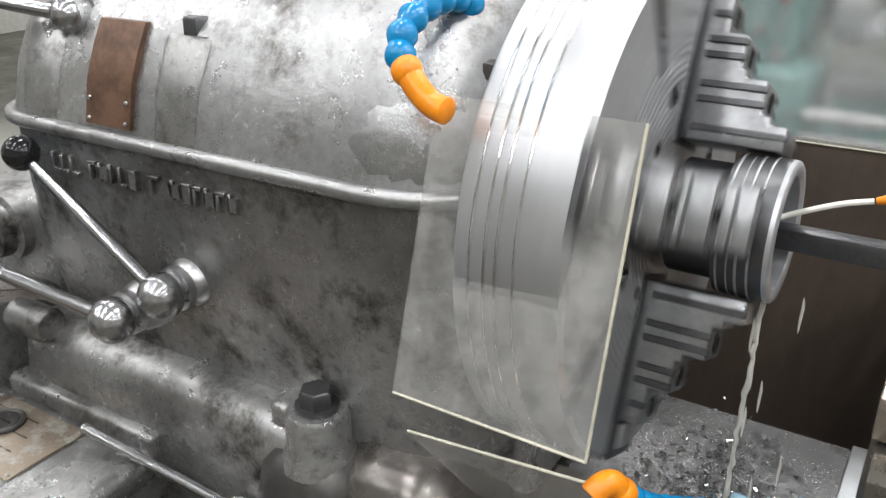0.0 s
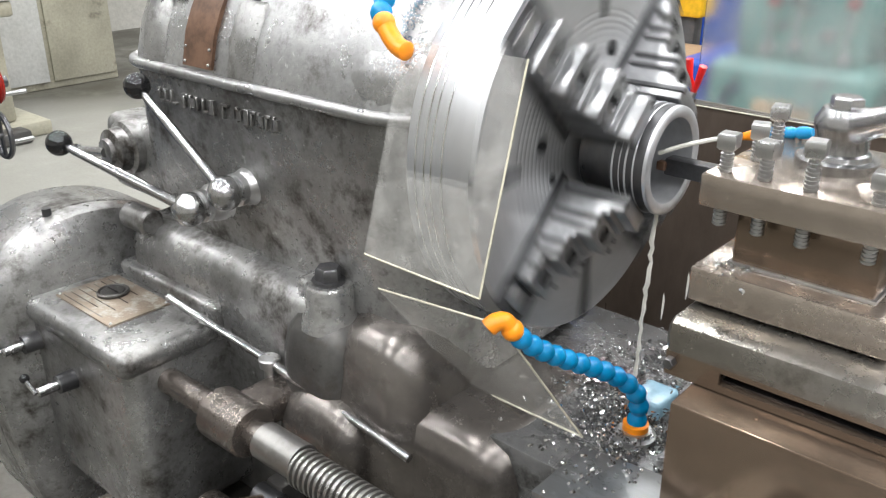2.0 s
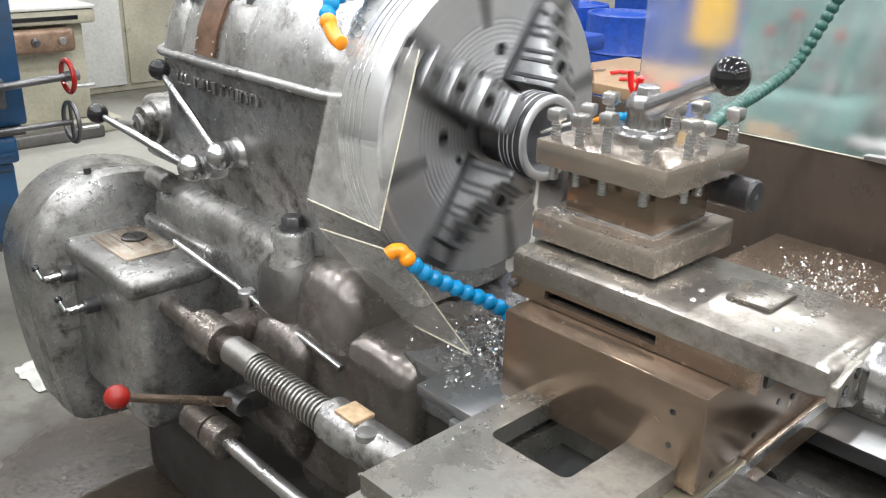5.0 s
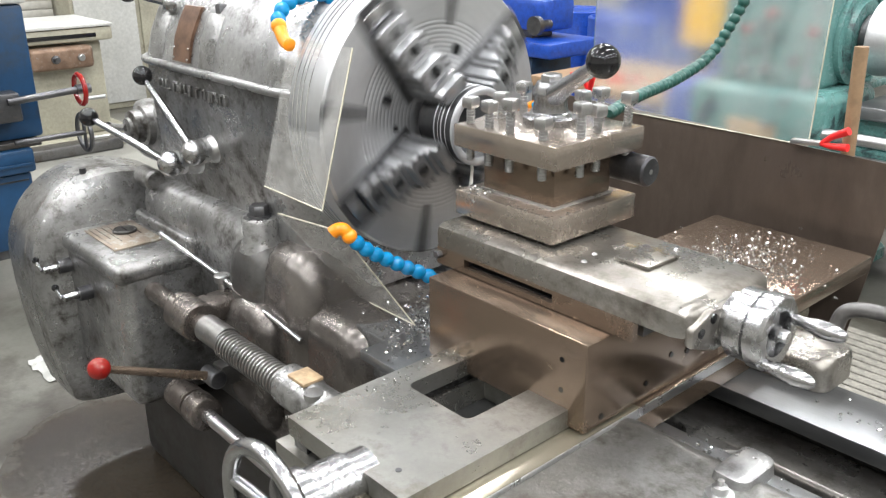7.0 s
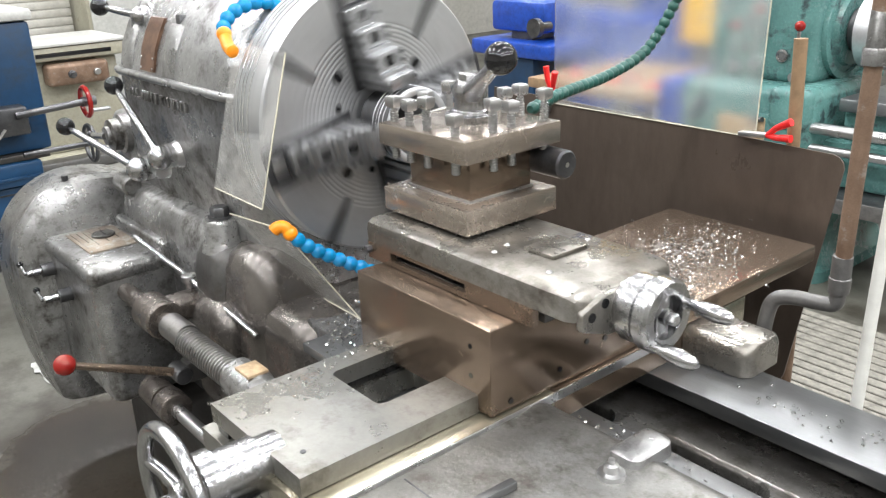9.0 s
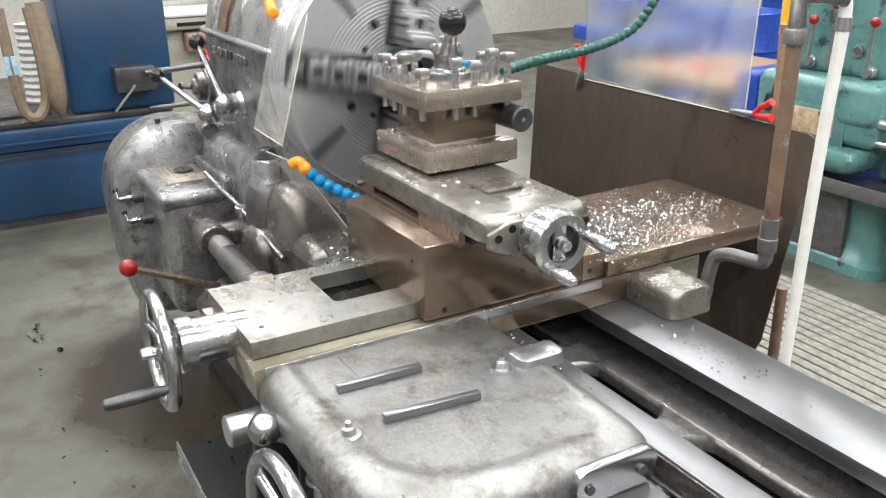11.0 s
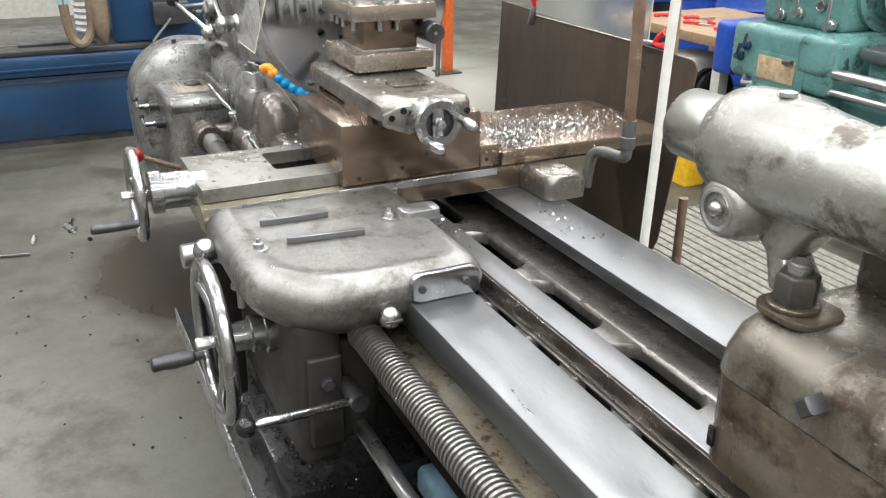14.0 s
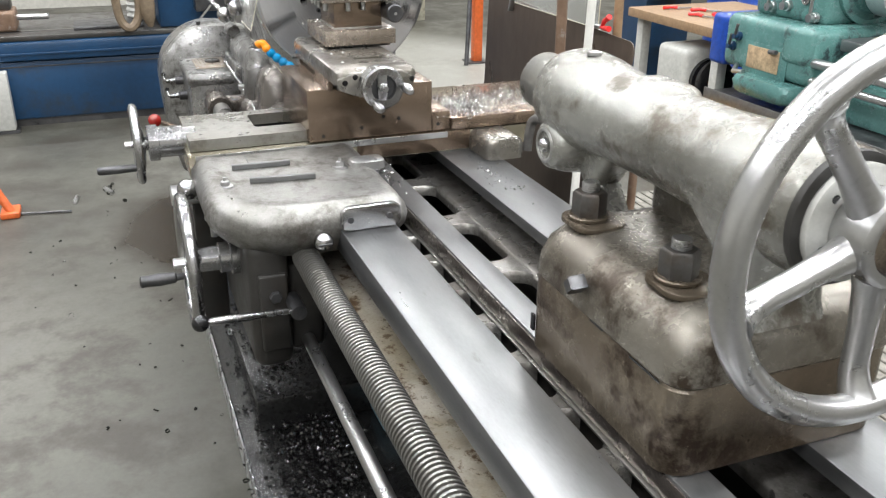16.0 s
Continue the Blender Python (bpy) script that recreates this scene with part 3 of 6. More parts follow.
def workpiece():
    w = thing("pipe_workpiece", "dark steel pipe with bright bored end in the chuck", "workpiece", (WORK_X, SPIN_Y, SPIN_Z))
    part("pipe", rev(B(), (0, 0, 0), (1, 0, 0), [(0, 0.07), (0.058, 0.07), (0.06, 0.083), (0.112, 0.083), (0.112, 0.069), (0.01, 0.069)], 48), DARKSTEEL, w)
    part("turned_end", rev(B(), (0.085, 0, 0), (1, 0, 0), [(0.032, 0.0846), (0.037, 0.0838), (0.0392, 0.081), (0.0392, 0.071), (0.036, 0.0665), (-0.072, 0.066)], 48, False), FACED, w, "bright freshly turned end")
    part("collar", rev(B(), (0.085, 0, 0), (1, 0, 0), [(-0.02, 0.0832), (0.0, 0.0845), (0.032, 0.0845)], 48, False), DARKSTEEL, w)
    for x, r in ((0.066, 0.0016), (0.078, 0.001), (0.088, 0.002), (0.101, 0.0016)):
        part("tool_mark", ring(B(), (x, 0, 0), (1, 0, 0), 0.0838, r, 48, 6), FACED, w)
    return w


CH = chuck()
WP = workpiece()


def bed():
    b = thing("lathe_bed", "long cast-iron lathe bed with bright ground ways", "lathe bed", (1.4, 0.85, 0.0))
    o = Matrix.Translation((-1.4, -0.85, 0))
    def P(name, bm, mat, label=""):
        bm.transform(o)
        return part(name, bm, mat, b, label)
    P("front_way", box(B(), 0.1, 3.6, 0.506, 0.65, 0.73, 0.8, 0.004), GROUND, "bright ground flat way")
    P("inner_way", box(B(), 0.1, 3.6, 0.718, 0.782, 0.735, 0.8, 0.003), GROUND)
    P("rear_way", box(B(), 0.1, 3.6, 0.97, 1.135, 0.768, 0.8, 0.003), GROUND)
    # Rail, walls and floor below the ways carry the bed's inner shade in black.
    P("rear_way_rail", box(B(), -0.3, 3.6, 1.045, 1.12, 0.62, 0.768, 0.004), OIL_SHADE)
    P("front_wall", box(B(), -0.3, 3.6, 0.628, 0.65, 0.25, 0.728, 0.008), OIL_SHADE)
    P("inner_wall", box(B(), -0.3, 3.6, 0.728, 0.772, 0.25, 0.734, 0.006), OIL_SHADE)
    P("rear_wall", box(B(), -0.3, 3.6, 1.0, 1.06, 0.25, 0.62, 0.01), OIL_SHADE)
    P("bed_floor", box(B(), 0.0, 3.6, 0.652, 1.0, 0.22, 0.25, 0.004), OIL_SHADE)
    P("gutter", box(B(), 0.1, 3.6, 0.488, 0.562, 0.63, 0.655, 0.003), GUTTER, "oil-stained ledge under the way")
    P("gutter_wall", box(B(), 0.1, 3.6, 0.563, 0.627, 0.56, 0.728, 0.003), CAST)
    P("rack_face", box(B(), 0.1, 3.6, 0.7135, 0.7175, 0.756, 0.796, 0.001), DARKBROWN, "oil-browned rack strip")
    P("rack_ledge", box(B(), 0.1, 3.6, 0.706, 0.7175, 0.75, 0.7545, 0.001), SLIDE)
    P("gap_floor", box(B(), -0.3, 0.14, 0.62, 1.14, 0.68, 0.79, 0.008), WET_BED)
    # ties between the walls leave oblong openings
    # cast floor between the walls, with rounded oblong openings
    P("bed_web", prism(B(), [(0.93, 0.68), (0.93, 0.704), (0.937, 0.711), (1.044, 0.716), (1.044, 0.68)], "x", 0.1, 3.6, 0.003), BEDCAST)
    x = 0.231
    while x < 3.5:
        P("bed_tie", loft(B(), [[(x + dx, y, z) for dx, z in ((-f, 0.68), (-f, 0.7), (-f + 0.008, 0.71), (f - 0.008, 0.71), (f, 0.7), (f, 0.68))] for y, f in ((0.773, 0.075), (0.785, 0.058), (0.8, 0.047), (0.82, 0.043), (0.89, 0.043), (0.905, 0.048), (0.918, 0.056), (0.926, 0.066), (0.932, 0.08))]), BEDCAST)
        for dx in (-0.032, 0.137):
            P("rack_tie", loft(B(), [[(x + dx + ddx, y, z) for ddx, z in ((-f, 0.7), (-f, 0.738), (-f + 0.008, 0.747), (f - 0.008, 0.747), (f, 0.738), (f, 0.7))] for y, f in ((0.65, 0.045), (0.66, 0.031), (0.675, 0.028), (0.695, 0.028), (0.708, 0.033), (0.717, 0.045))]), BEDCAST)
        x += 0.337
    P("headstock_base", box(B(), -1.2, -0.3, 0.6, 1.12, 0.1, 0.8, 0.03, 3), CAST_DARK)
    # This foot's black paints in the shade beneath the headstock.
    P("foot", box(B(), -1.2, -0.1, 0.5, 1.15, 0.0, 0.35, 0.03, 3), OIL_SHADE)
    P("foot", box(B(), 2.6, 3.6, 0.5, 1.15, 0.0, 0.35, 0.03, 3), CAST_DARK)
    # rounded foot casting beside the gap, with a shoulder under the clamp stud and a low lobe
    P("gap_foot", loft(B(), [[(x, y, z) for x, y in rounded(-0.53 + i, -0.27 - j, 0.548 + i * 0.8, 0.84, (0.09 - 0.55 * i, 0.09 - 0.55 * i, 0.02, 0.02), 7)] for z, i, j in ((0.4, 0.0, -0.04), (0.72, 0.0, -0.02), (0.8, 0.012, 0.0), (0.85, 0.022, 0.012), (0.885, 0.04, 0.03), (0.905, 0.065, 0.05), (0.914, 0.09, 0.07))]), FOOTCAST)
    P("gap_body", loft(B(), [[(x, y, z) for x, y in rounded(-0.5 + i, -0.08 - i, 0.565 + i, 0.86, (0.08, 0.08, 0.02, 0.02), 7)] for z, i in ((0.1, -0.01), (0.5, 0.0), (0.72, 0.006), (0.77, 0.02), (0.79, 0.045), (0.795, 0.07))]), FOOTCAST)
    P("stud_shoulder", loft(B(), [[(x, y, z) for x, y in rounded(-0.6 + i, -0.43 - i, 0.535 + i, 0.68, (0.05, 0.05, 0.012, 0.012), 6)] for z, i in ((0.5, 0.0), (0.82, 0.0), (0.87, 0.008), (0.895, 0.022), (0.902, 0.04))]), CAST_DARK)
    P("gap_foot_lobe", loft(B(), [[(x, y, z) for x, y in rounded(-0.58 + i, -0.37 - i, 0.5 + i, 0.7, (0.05, 0.05, 0.012, 0.012), 6)] for z, i in ((0.42, 0.03), (0.5, 0.0), (0.7, 0.0), (0.745, 0.014), (0.765, 0.035), (0.772, 0.06))]), FOOTCAST)
    return b


bed()


def gearbox():
    g = thing("feed_gearbox", "grey cast feed gearbox with rounded edges", "gearbox", (-1.0, 0.45, 0.3))
    o = Matrix.Translation((1.0, -0.45, -0.3))
    def P(name, bm, mat, label=""):
        bm.transform(o)
        return part(name, bm, mat, g, label)
    P("housing", box(B(), -1.21, -0.8, 0.345, 0.64, 0.38, 0.795, 0.04, 4), CAST)
    P("lid", box(B(), -1.215, -0.795, 0.335, 0.56, 0.75, 0.805, 0.024, 4), CAST)
    P("lid_flange", box(B(), -1.16, -0.8, 0.545, 0.6, 0.74, 0.835, 0.012, 3), CAST)
    P("cover_plate", box(B(), -1.15, -0.93, 0.39, 0.53, 0.803, 0.809, 0.002), ENGRAVED, "worn engraved brass plate")
    for k in range(7):
        w = (0.16, 0.11, 0.15, 0.09, 0.14, 0.06, 0.12)[k]
        P("engraved_line", box(B(), -1.135, -1.135 + w, 0.4 + 0.017 * k, 0.402 + 0.017 * k, 0.809, 0.8095, 0, 1), DARKBROWN)
    P("filler_cap", rev(B(), (-1.064, 0.475, 0.808), (-1.064, 0.475, 1), [(0, 0.034), (0.006, 0.034), (0.008, 0.031), (0.0055, 0.026), (0.0075, 0.024)], 28), CAST_DARK)
    P("cap_slot", box(B(), -1.084, -1.044, 0.4735, 0.4765, 0.8155, 0.8162, 0, 1), BLACK)
    for x, y in ((-1.143, 0.397), (-0.937, 0.397), (-1.143, 0.523), (-0.937, 0.523)):
        P("plate_rivet", ball(B(), (x, y, 0.809), 0.0035, 8), STEEL)
    for x, y, z in ((-1.171, 0.33, 0.71), (-1.031, 0.33, 0.67)):
        P("handle_boss", cyl(B(), (x, 0.35, z), (x, 0.31, z), 0.022, 0.02), DARKSTEEL)
        P("handle", rev(B(), (x, 0.315, z), (x, 0.25, z), [(0, 0.011), (0.045, 0.011), (0.048, 0.008)], 14), CHROME)
        P("pin", tube(B(), [(x, 0.265, z), (x - 0.03, 0.262, z + 0.02)], 0.005, 8), CHROME)
        P("pin_knob", ball(B(), (x - 0.034, 0.262, z + 0.023), 0.01, 12), BLACK)
    return g


gearbox()


# ---- drive side: end cover, screws, levers ----
def end_cover():
    t = thing("gear_end_cover", "large rounded grey end cover over change gears", "gear cover", (-1.34, 0.5, 0.0))
    prof = [(0, 0.2), (0.02, 0.235), (0.05, 0.25), (0.2, 0.25), (0.205, 0.245), (0.21, 0.25), (0.26, 0.245), (0.29, 0.2)]
    def at(r, x, lift):
        return [(x, r * math.cos(a) * (1.0 if math.cos(a) < 0 else 1.3), 0.7 + r * math.sin(a) if math.sin(a) > 0 else (0.7 - lift * min(1, -math.sin(a) * 1.6) - r * 0.2 * -math.sin(a))) for a in [2 * math.pi * k / 48 for k in range(48)]]
    part("cover", loft(B(), [at(r, s - 0.13, 0.42) for s, r in prof]), CAST, t)
    part("lug", box(B(), 0.05, 0.14, -0.12, 0.06, 0.865, 0.9, 0.012, 3), CAST, t)
    part("screw", cyl(B(), (0.08, -0.05, 0.93), (0.08, -0.05, 0.96), 0.01, n=12), DARKSTEEL, t)


end_cover()


def screw_thread(bm, x0, x1, y, z, r, pitch, depth, n=20):
    """Threaded bar: a turned form with a groove at every pitch."""
    prof, x = [(0, r - depth)], 0.0
    while x + pitch <= x1 - x0:
        prof += [(x + pitch * 0.2, r - depth), (x + pitch * 0.3, r), (x + pitch * 0.72, r), (x + pitch * 0.82, r - depth)]
        x += pitch
    prof.append((x1 - x0, r - depth))
    return rev(bm, (x0, y, z), (x1, y, z), prof, n)


def lead_screw():
    t = thing("lead_screw", "long steel lead screw with square thread", "lead screw", (0.5, 0.43, 0.72))
    def P(name, bm, mat, label=""):
        bm.transform(Matrix.Translation((-0.5, -0.43, -0.72)))
        return part(name, bm, mat, t, label)
    P("shaft", cyl(B(), (-0.8, 0.43, 0.72), (-0.3, 0.43, 0.72), 0.026, n=24), DARKBROWN)
    P("bearing_sleeve", rev(B(), (-0.64, 0.43, 0.72), (0, 0.43, 0.72), [(0, 0.045), (0.005, 0.05), (0.1, 0.05), (0.105, 0.045)], 28), DARKBROWN)
    P("bearing_foot", box(B(), -0.63, -0.55, 0.44, 0.6, 0.69, 0.755, 0.02, 3), DARKBROWN)
    P("collar", rev(B(), (-0.5, 0.43, 0.72), (0, 0.43, 0.72), [(0, 0.034), (0.1, 0.034)], 24), SCREW)
    P("thread", screw_thread(B(), -0.4, 0.45, 0.426, 0.716, 0.035, 0.0126, 0.0055), SCREW)
    P("thread", screw_thread(B(), 1.02, 3.5, 0.426, 0.716, 0.035, 0.0126, 0.0055), SCREW)
    P("shaft", cyl(B(), (0.45, 0.426, 0.716), (1.02, 0.426, 0.716), 0.028, n=16), SCREW)


lead_screw()


def thread_cover():
    t = thing("half_nut_guard", "grey cast nut housing with copper plate on the lead screw", "nut housing", (-0.05, 0.44, 0.69))
    part("housing", rev(B(), (-0.09, -0.01, 0.03), (1, -0.01, 0.03), [(0, 0.04), (0.004, 0.046), (0.08, 0.046), (0.085, 0.042), (0.4, 0.042)], 28), CAST, t)
    part("plate", box(B(), -0.05, 0.01, -0.035, 0.015, 0.07, 0.078, 0.002), TAN, t, "small copper plate")
    part("washer", rev(B(), (0.04, -0.03, 0.06), (0.04, -0.03, 1), [(0, 0.02), (0.012, 0.02), (0.013, 0.008)], 20), STEEL, t)


thread_cover()


def feed_rod():
    t = thing("feed_rod", "plain steel feed rod with brown sleeve", "feed rod", (0.5, 0.43, 0.45))
    part("rod", cyl(B(), (-1.1, 0, 0), (3.0, 0, 0), 0.018, n=20), STEEL, t)
    part("sleeve", rev(B(), (-1.22, 0, 0.0), (1, 0, 0), [(0, 0.042), (0.09, 0.042), (0.092, 0.036), (0.1, 0.036), (0.102, 0.045), (0.16, 0.045), (0.164, 0.04)], 24), DARKBROWN, t)


feed_rod()


def red_lever():
    t = thing("start_lever", "steel start lever with glossy red ball knob", "lever", (-0.52, 0.44, 0.575))
    k = Vector((-0.514, 0.168, 0.7)) - Vector((-0.52, 0.44, 0.575))
    part("arm", rev(B(), (0, 0, 0), k, [(-0.02, 0.012), (k.length * 0.4, 0.011), (k.length, 0.009)], 12), BROWN, t)
    part("pivot", cyl(B(), (-0.03, 0, 0), (0.03, 0, 0), 0.024, n=18, bev=0.003), DARKSTEEL, t)
    part("bracket", box(B(), -0.025, 0.025, 0.01, 0.17, -0.03, 0.03, 0.01), CAST_DARK, t)
    part("knob", ball(B(), k, 0.026, 22), RED, t, "glossy red ball knob")


red_lever()


def index_rod():
    t = thing("selector_rod", "slim bright steel selector rod with round collar", "rod", (-0.623, 0.542, 0.782))
    a, b = Vector((-0.909, 0.513, 0.834)), Vector((-0.264, 0.546, 0.732))
    c = Vector((-0.623, 0.542, 0.782))
    part("rod", tube(B(), [a - c, Vector((-0.01, 0, 0)), b - c], 0.0085, 12), CHROME, t)
    part("collar", rev(B(), (0, 0, -0.1), (0, 0, 1), [(0, 0.012), (0.085, 0.012), (0.09, 0.02), (0.106, 0.021), (0.109, 0.018)], 20), STEEL, t)


index_rod()


# ---- coolant hoses ----
def seg_hose(name, label, pts, r, mat, tip=None, tipmat=None, at=None):
    base = Vector(at or pts[0])
    t = thing(name, label, "coolant hose", base)
    path = smooth_path([Vector(p) - base for p in pts], 10)
    d, total = [0.0], 0.0
    for a, b in zip(path, path[1:]):
        total += (b - a).length
        d.append(total)
    pitch = r * 1.55
    n = max(3, int(total / pitch))
    def point(s):
        for i in range(len(d) - 1):
            if d[i + 1] >= s:
                f = (s - d[i]) / max(d[i + 1] - d[i], 1e-6)
                return path[i].lerp(path[i + 1], f)
        return path[-1]
    for k in range(n):
        a, b = point(total * k / n), point(total * (k + 1) / n)
        L = (b - a).length
        part("segment", rev(B(), a, b, [(-0.1 * L, r * 0.6), (0.1 * L, r * 0.82), (0.3 * L, r * 0.97), (0.5 * L, r * 1.03), (0.7 * L, r * 0.97), (0.9 * L, r * 0.8), (1.1 * L, r * 0.6)], 16), mat, t)
    if tip:
        tp = [Vector(p) - base for p in tip]
        part("nozzle", tube(B(), smooth_path(tp, 6), [r * 0.85] * (6 * (len(tp) - 1)) + [r * 0.65], 14), tipmat, t, "orange nozzle")
        part("nozzle_joint", ball(B(), tp[0], r * 1.02, 16), tipmat, t)
    return t


seg_hose("coolant_hose", "segmented blue coolant hose with orange nozzle", [(0.028, 0.766, 0.815), (0.028, 0.764, 0.875), (0.0, 0.725, 0.92), (-0.035, 0.65, 0.965), (-0.055, 0.59, 1.005), (-0.066, 0.56, 1.035)], 0.016, BLUE,
         [(-0.068, 0.555, 1.042), (-0.076, 0.547, 1.056), (-0.084, 0.536, 1.056), (-0.09, 0.527, 1.048)], ORANGE)
seg_hose("coolant_hose", "segmented blue coolant hose over the headstock with orange nozzle", [(-0.352, 0.745, 1.447), (-0.35, 0.745, 1.468), (-0.353, 0.725, 1.486), (-0.36, 0.68, 1.49), (-0.365, 0.635, 1.476), (-0.363, 0.605, 1.452), (-0.35, 0.595, 1.434)], 0.0165, BLUE,
         [(-0.344, 0.593, 1.431), (-0.325, 0.588, 1.413), (-0.308, 0.585, 1.402), (-0.288, 0.582, 1.398)], ORANGE)


def hose_bases():
    t = thing("hose_base", "orange collar on steel hose fitting", "hose fitting", (0.028, 0.766, 0.79), "hose fittings")
    part("fitting", rev(B(), (0, 0, 0), (0, 0, 1), [(0, 0.034), (0.012, 0.034), (0.014, 0.026), (0.022, 0.026)], 20), STEEL, t)
    part("collar", rev(B(), (0, 0, 0.02), (0, 0, 1), [(0, 0.021), (0.012, 0.021), (0.014, 0.017)], 20), ORANGE, t)
    copy_thing(t, pose(-0.352, 0.745, 1.42))


hose_bases()
seg_hose("green_coolant_hose", "segmented dark green coolant hose behind the tool post", [(0.30, 0.9, 1.30), (0.27, 1.02, 1.31), (0.24, 1.2, 1.32), (0.235, 1.33, 1.355), (0.25, 1.39, 1.43), (0.28, 1.42, 1.53), (0.33, 1.45, 1.7)], 0.0125, GREENH)


def coolant_jet():
    t = thing("bore_nozzle", "small blue and orange nozzle spraying coolant", "coolant nozzle", (0.16, 0.885, 1.3))
    for k in range(3):
        part("segment", rev(B(), (-0.035 + 0.02 * k, -0.002, -0.008 + 0.004 * k), (-0.015 + 0.02 * k, -0.002, -0.004 + 0.004 * k), [(-0.002, 0.006), (0.004, 0.009), (0.014, 0.009), (0.022, 0.006)], 12), BLUE, t)
    part("tip", rev(B(), (-0.035, -0.002, -0.008), (-0.08, -0.004, -0.022), [(0, 0.0095), (0.02, 0.008), (0.045, 0.004)], 12), ORANGE, t)
    j = thing("coolant_stream", "thin white stream of coolant falling from the pipe", "coolant", (0, 0, 0))
    rng = random.Random(7)
    part("jet", tube(B(), smooth_path([(0.08, 0.881, 1.278), (0.05, 0.879, 1.27), (0.01, 0.872, 1.255), (-0.03, 0.866, 1.236)], 6), 0.0035, 8), MILK, j)
    pts = [(-0.012 + rng.uniform(-1, 1) * 0.0018 - 0.012 * (1.16 - z) / 0.36, 0.845 + rng.uniform(-1, 1) * 0.003, z) for z in [1.16 - 0.012 * k for k in range(31)]]
    part("fall", tube(B(), pts, [0.0026 + 0.0018 * rng.random() for _ in pts], 8), MILK, j)
    ds = []
    for k in range(6):
        z = 1.12 - 0.055 * k
        d = part("drop", tube(B(), [(0, 0, 0.02), (0.001, 0, 0.008), (0, 0.001, -0.01), (0, 0, -0.025)], [0.0008, 0.0019, 0.0019, 0.0008], 8), MILK, j)
        d.location = (0.0 + rng.uniform(-0.03, 0.04), 0.85 + rng.uniform(-0.02, 0.04), z)
        ds.append(d)
    return ds


DROPS = coolant_jet()


def boring_bar():
    t = thing("boring_bar", "square black boring bar held in the tool post", "boring bar", (0.1, 0.9, 1.21))
    part("bar", box(B(), -0.13, 0.07, -0.014, 0.014, -0.014, 0.014, 0.004), DARKSTEEL, t)
    part("insert", box(B(), -0.14, -0.125, -0.02, -0.005, -0.006, 0.008, 0.002), BRASS, t)


boring_bar()


# ---- carriage ----
def handwheel(t, c, axis, R, r, hub_r, spokes=3, rimmat=None, spin=0.0, dish=0.03):
    """Rim, spokes and hub as parts; c is the rim's centre in the thing's space, axis points away from the machine."""
    m, _ = frame_of(c, Vector(c) + Vector(axis))
    bm = ring(B(), (0, 0, 0), (0, 0, 1), R, r, 56, 14)
    bm.transform(m)
    part("rim", bm, rimmat or CHROME, t)
    for k in range(spokes):
        a = 2 * math.pi * k / spokes + spin
        bm = tube(B(), [(math.cos(a) * hub_r * 0.7, math.sin(a) * hub_r * 0.7, -dish), (math.cos(a) * R * 0.6, math.sin(a) * R * 0.6, -dish * 0.7), (math.cos(a) * R, math.sin(a) * R, 0)], [r * 0.95, r * 0.8, r * 0.75], 12)
        bm.transform(m)
        part("spoke", bm, rimmat or CHROME, t)
    bm = rev(B(), (0, 0, -dish - 0.03), (0, 0, 1), [(0, hub_r * 0.8), (0.02, hub_r), (0.045, hub_r), (0.05, hub_r * 0.5), (0.06, hub_r * 0.45)], 24)
    bm.transform(m)
    part("hub", bm, rimmat or CHROME, t)


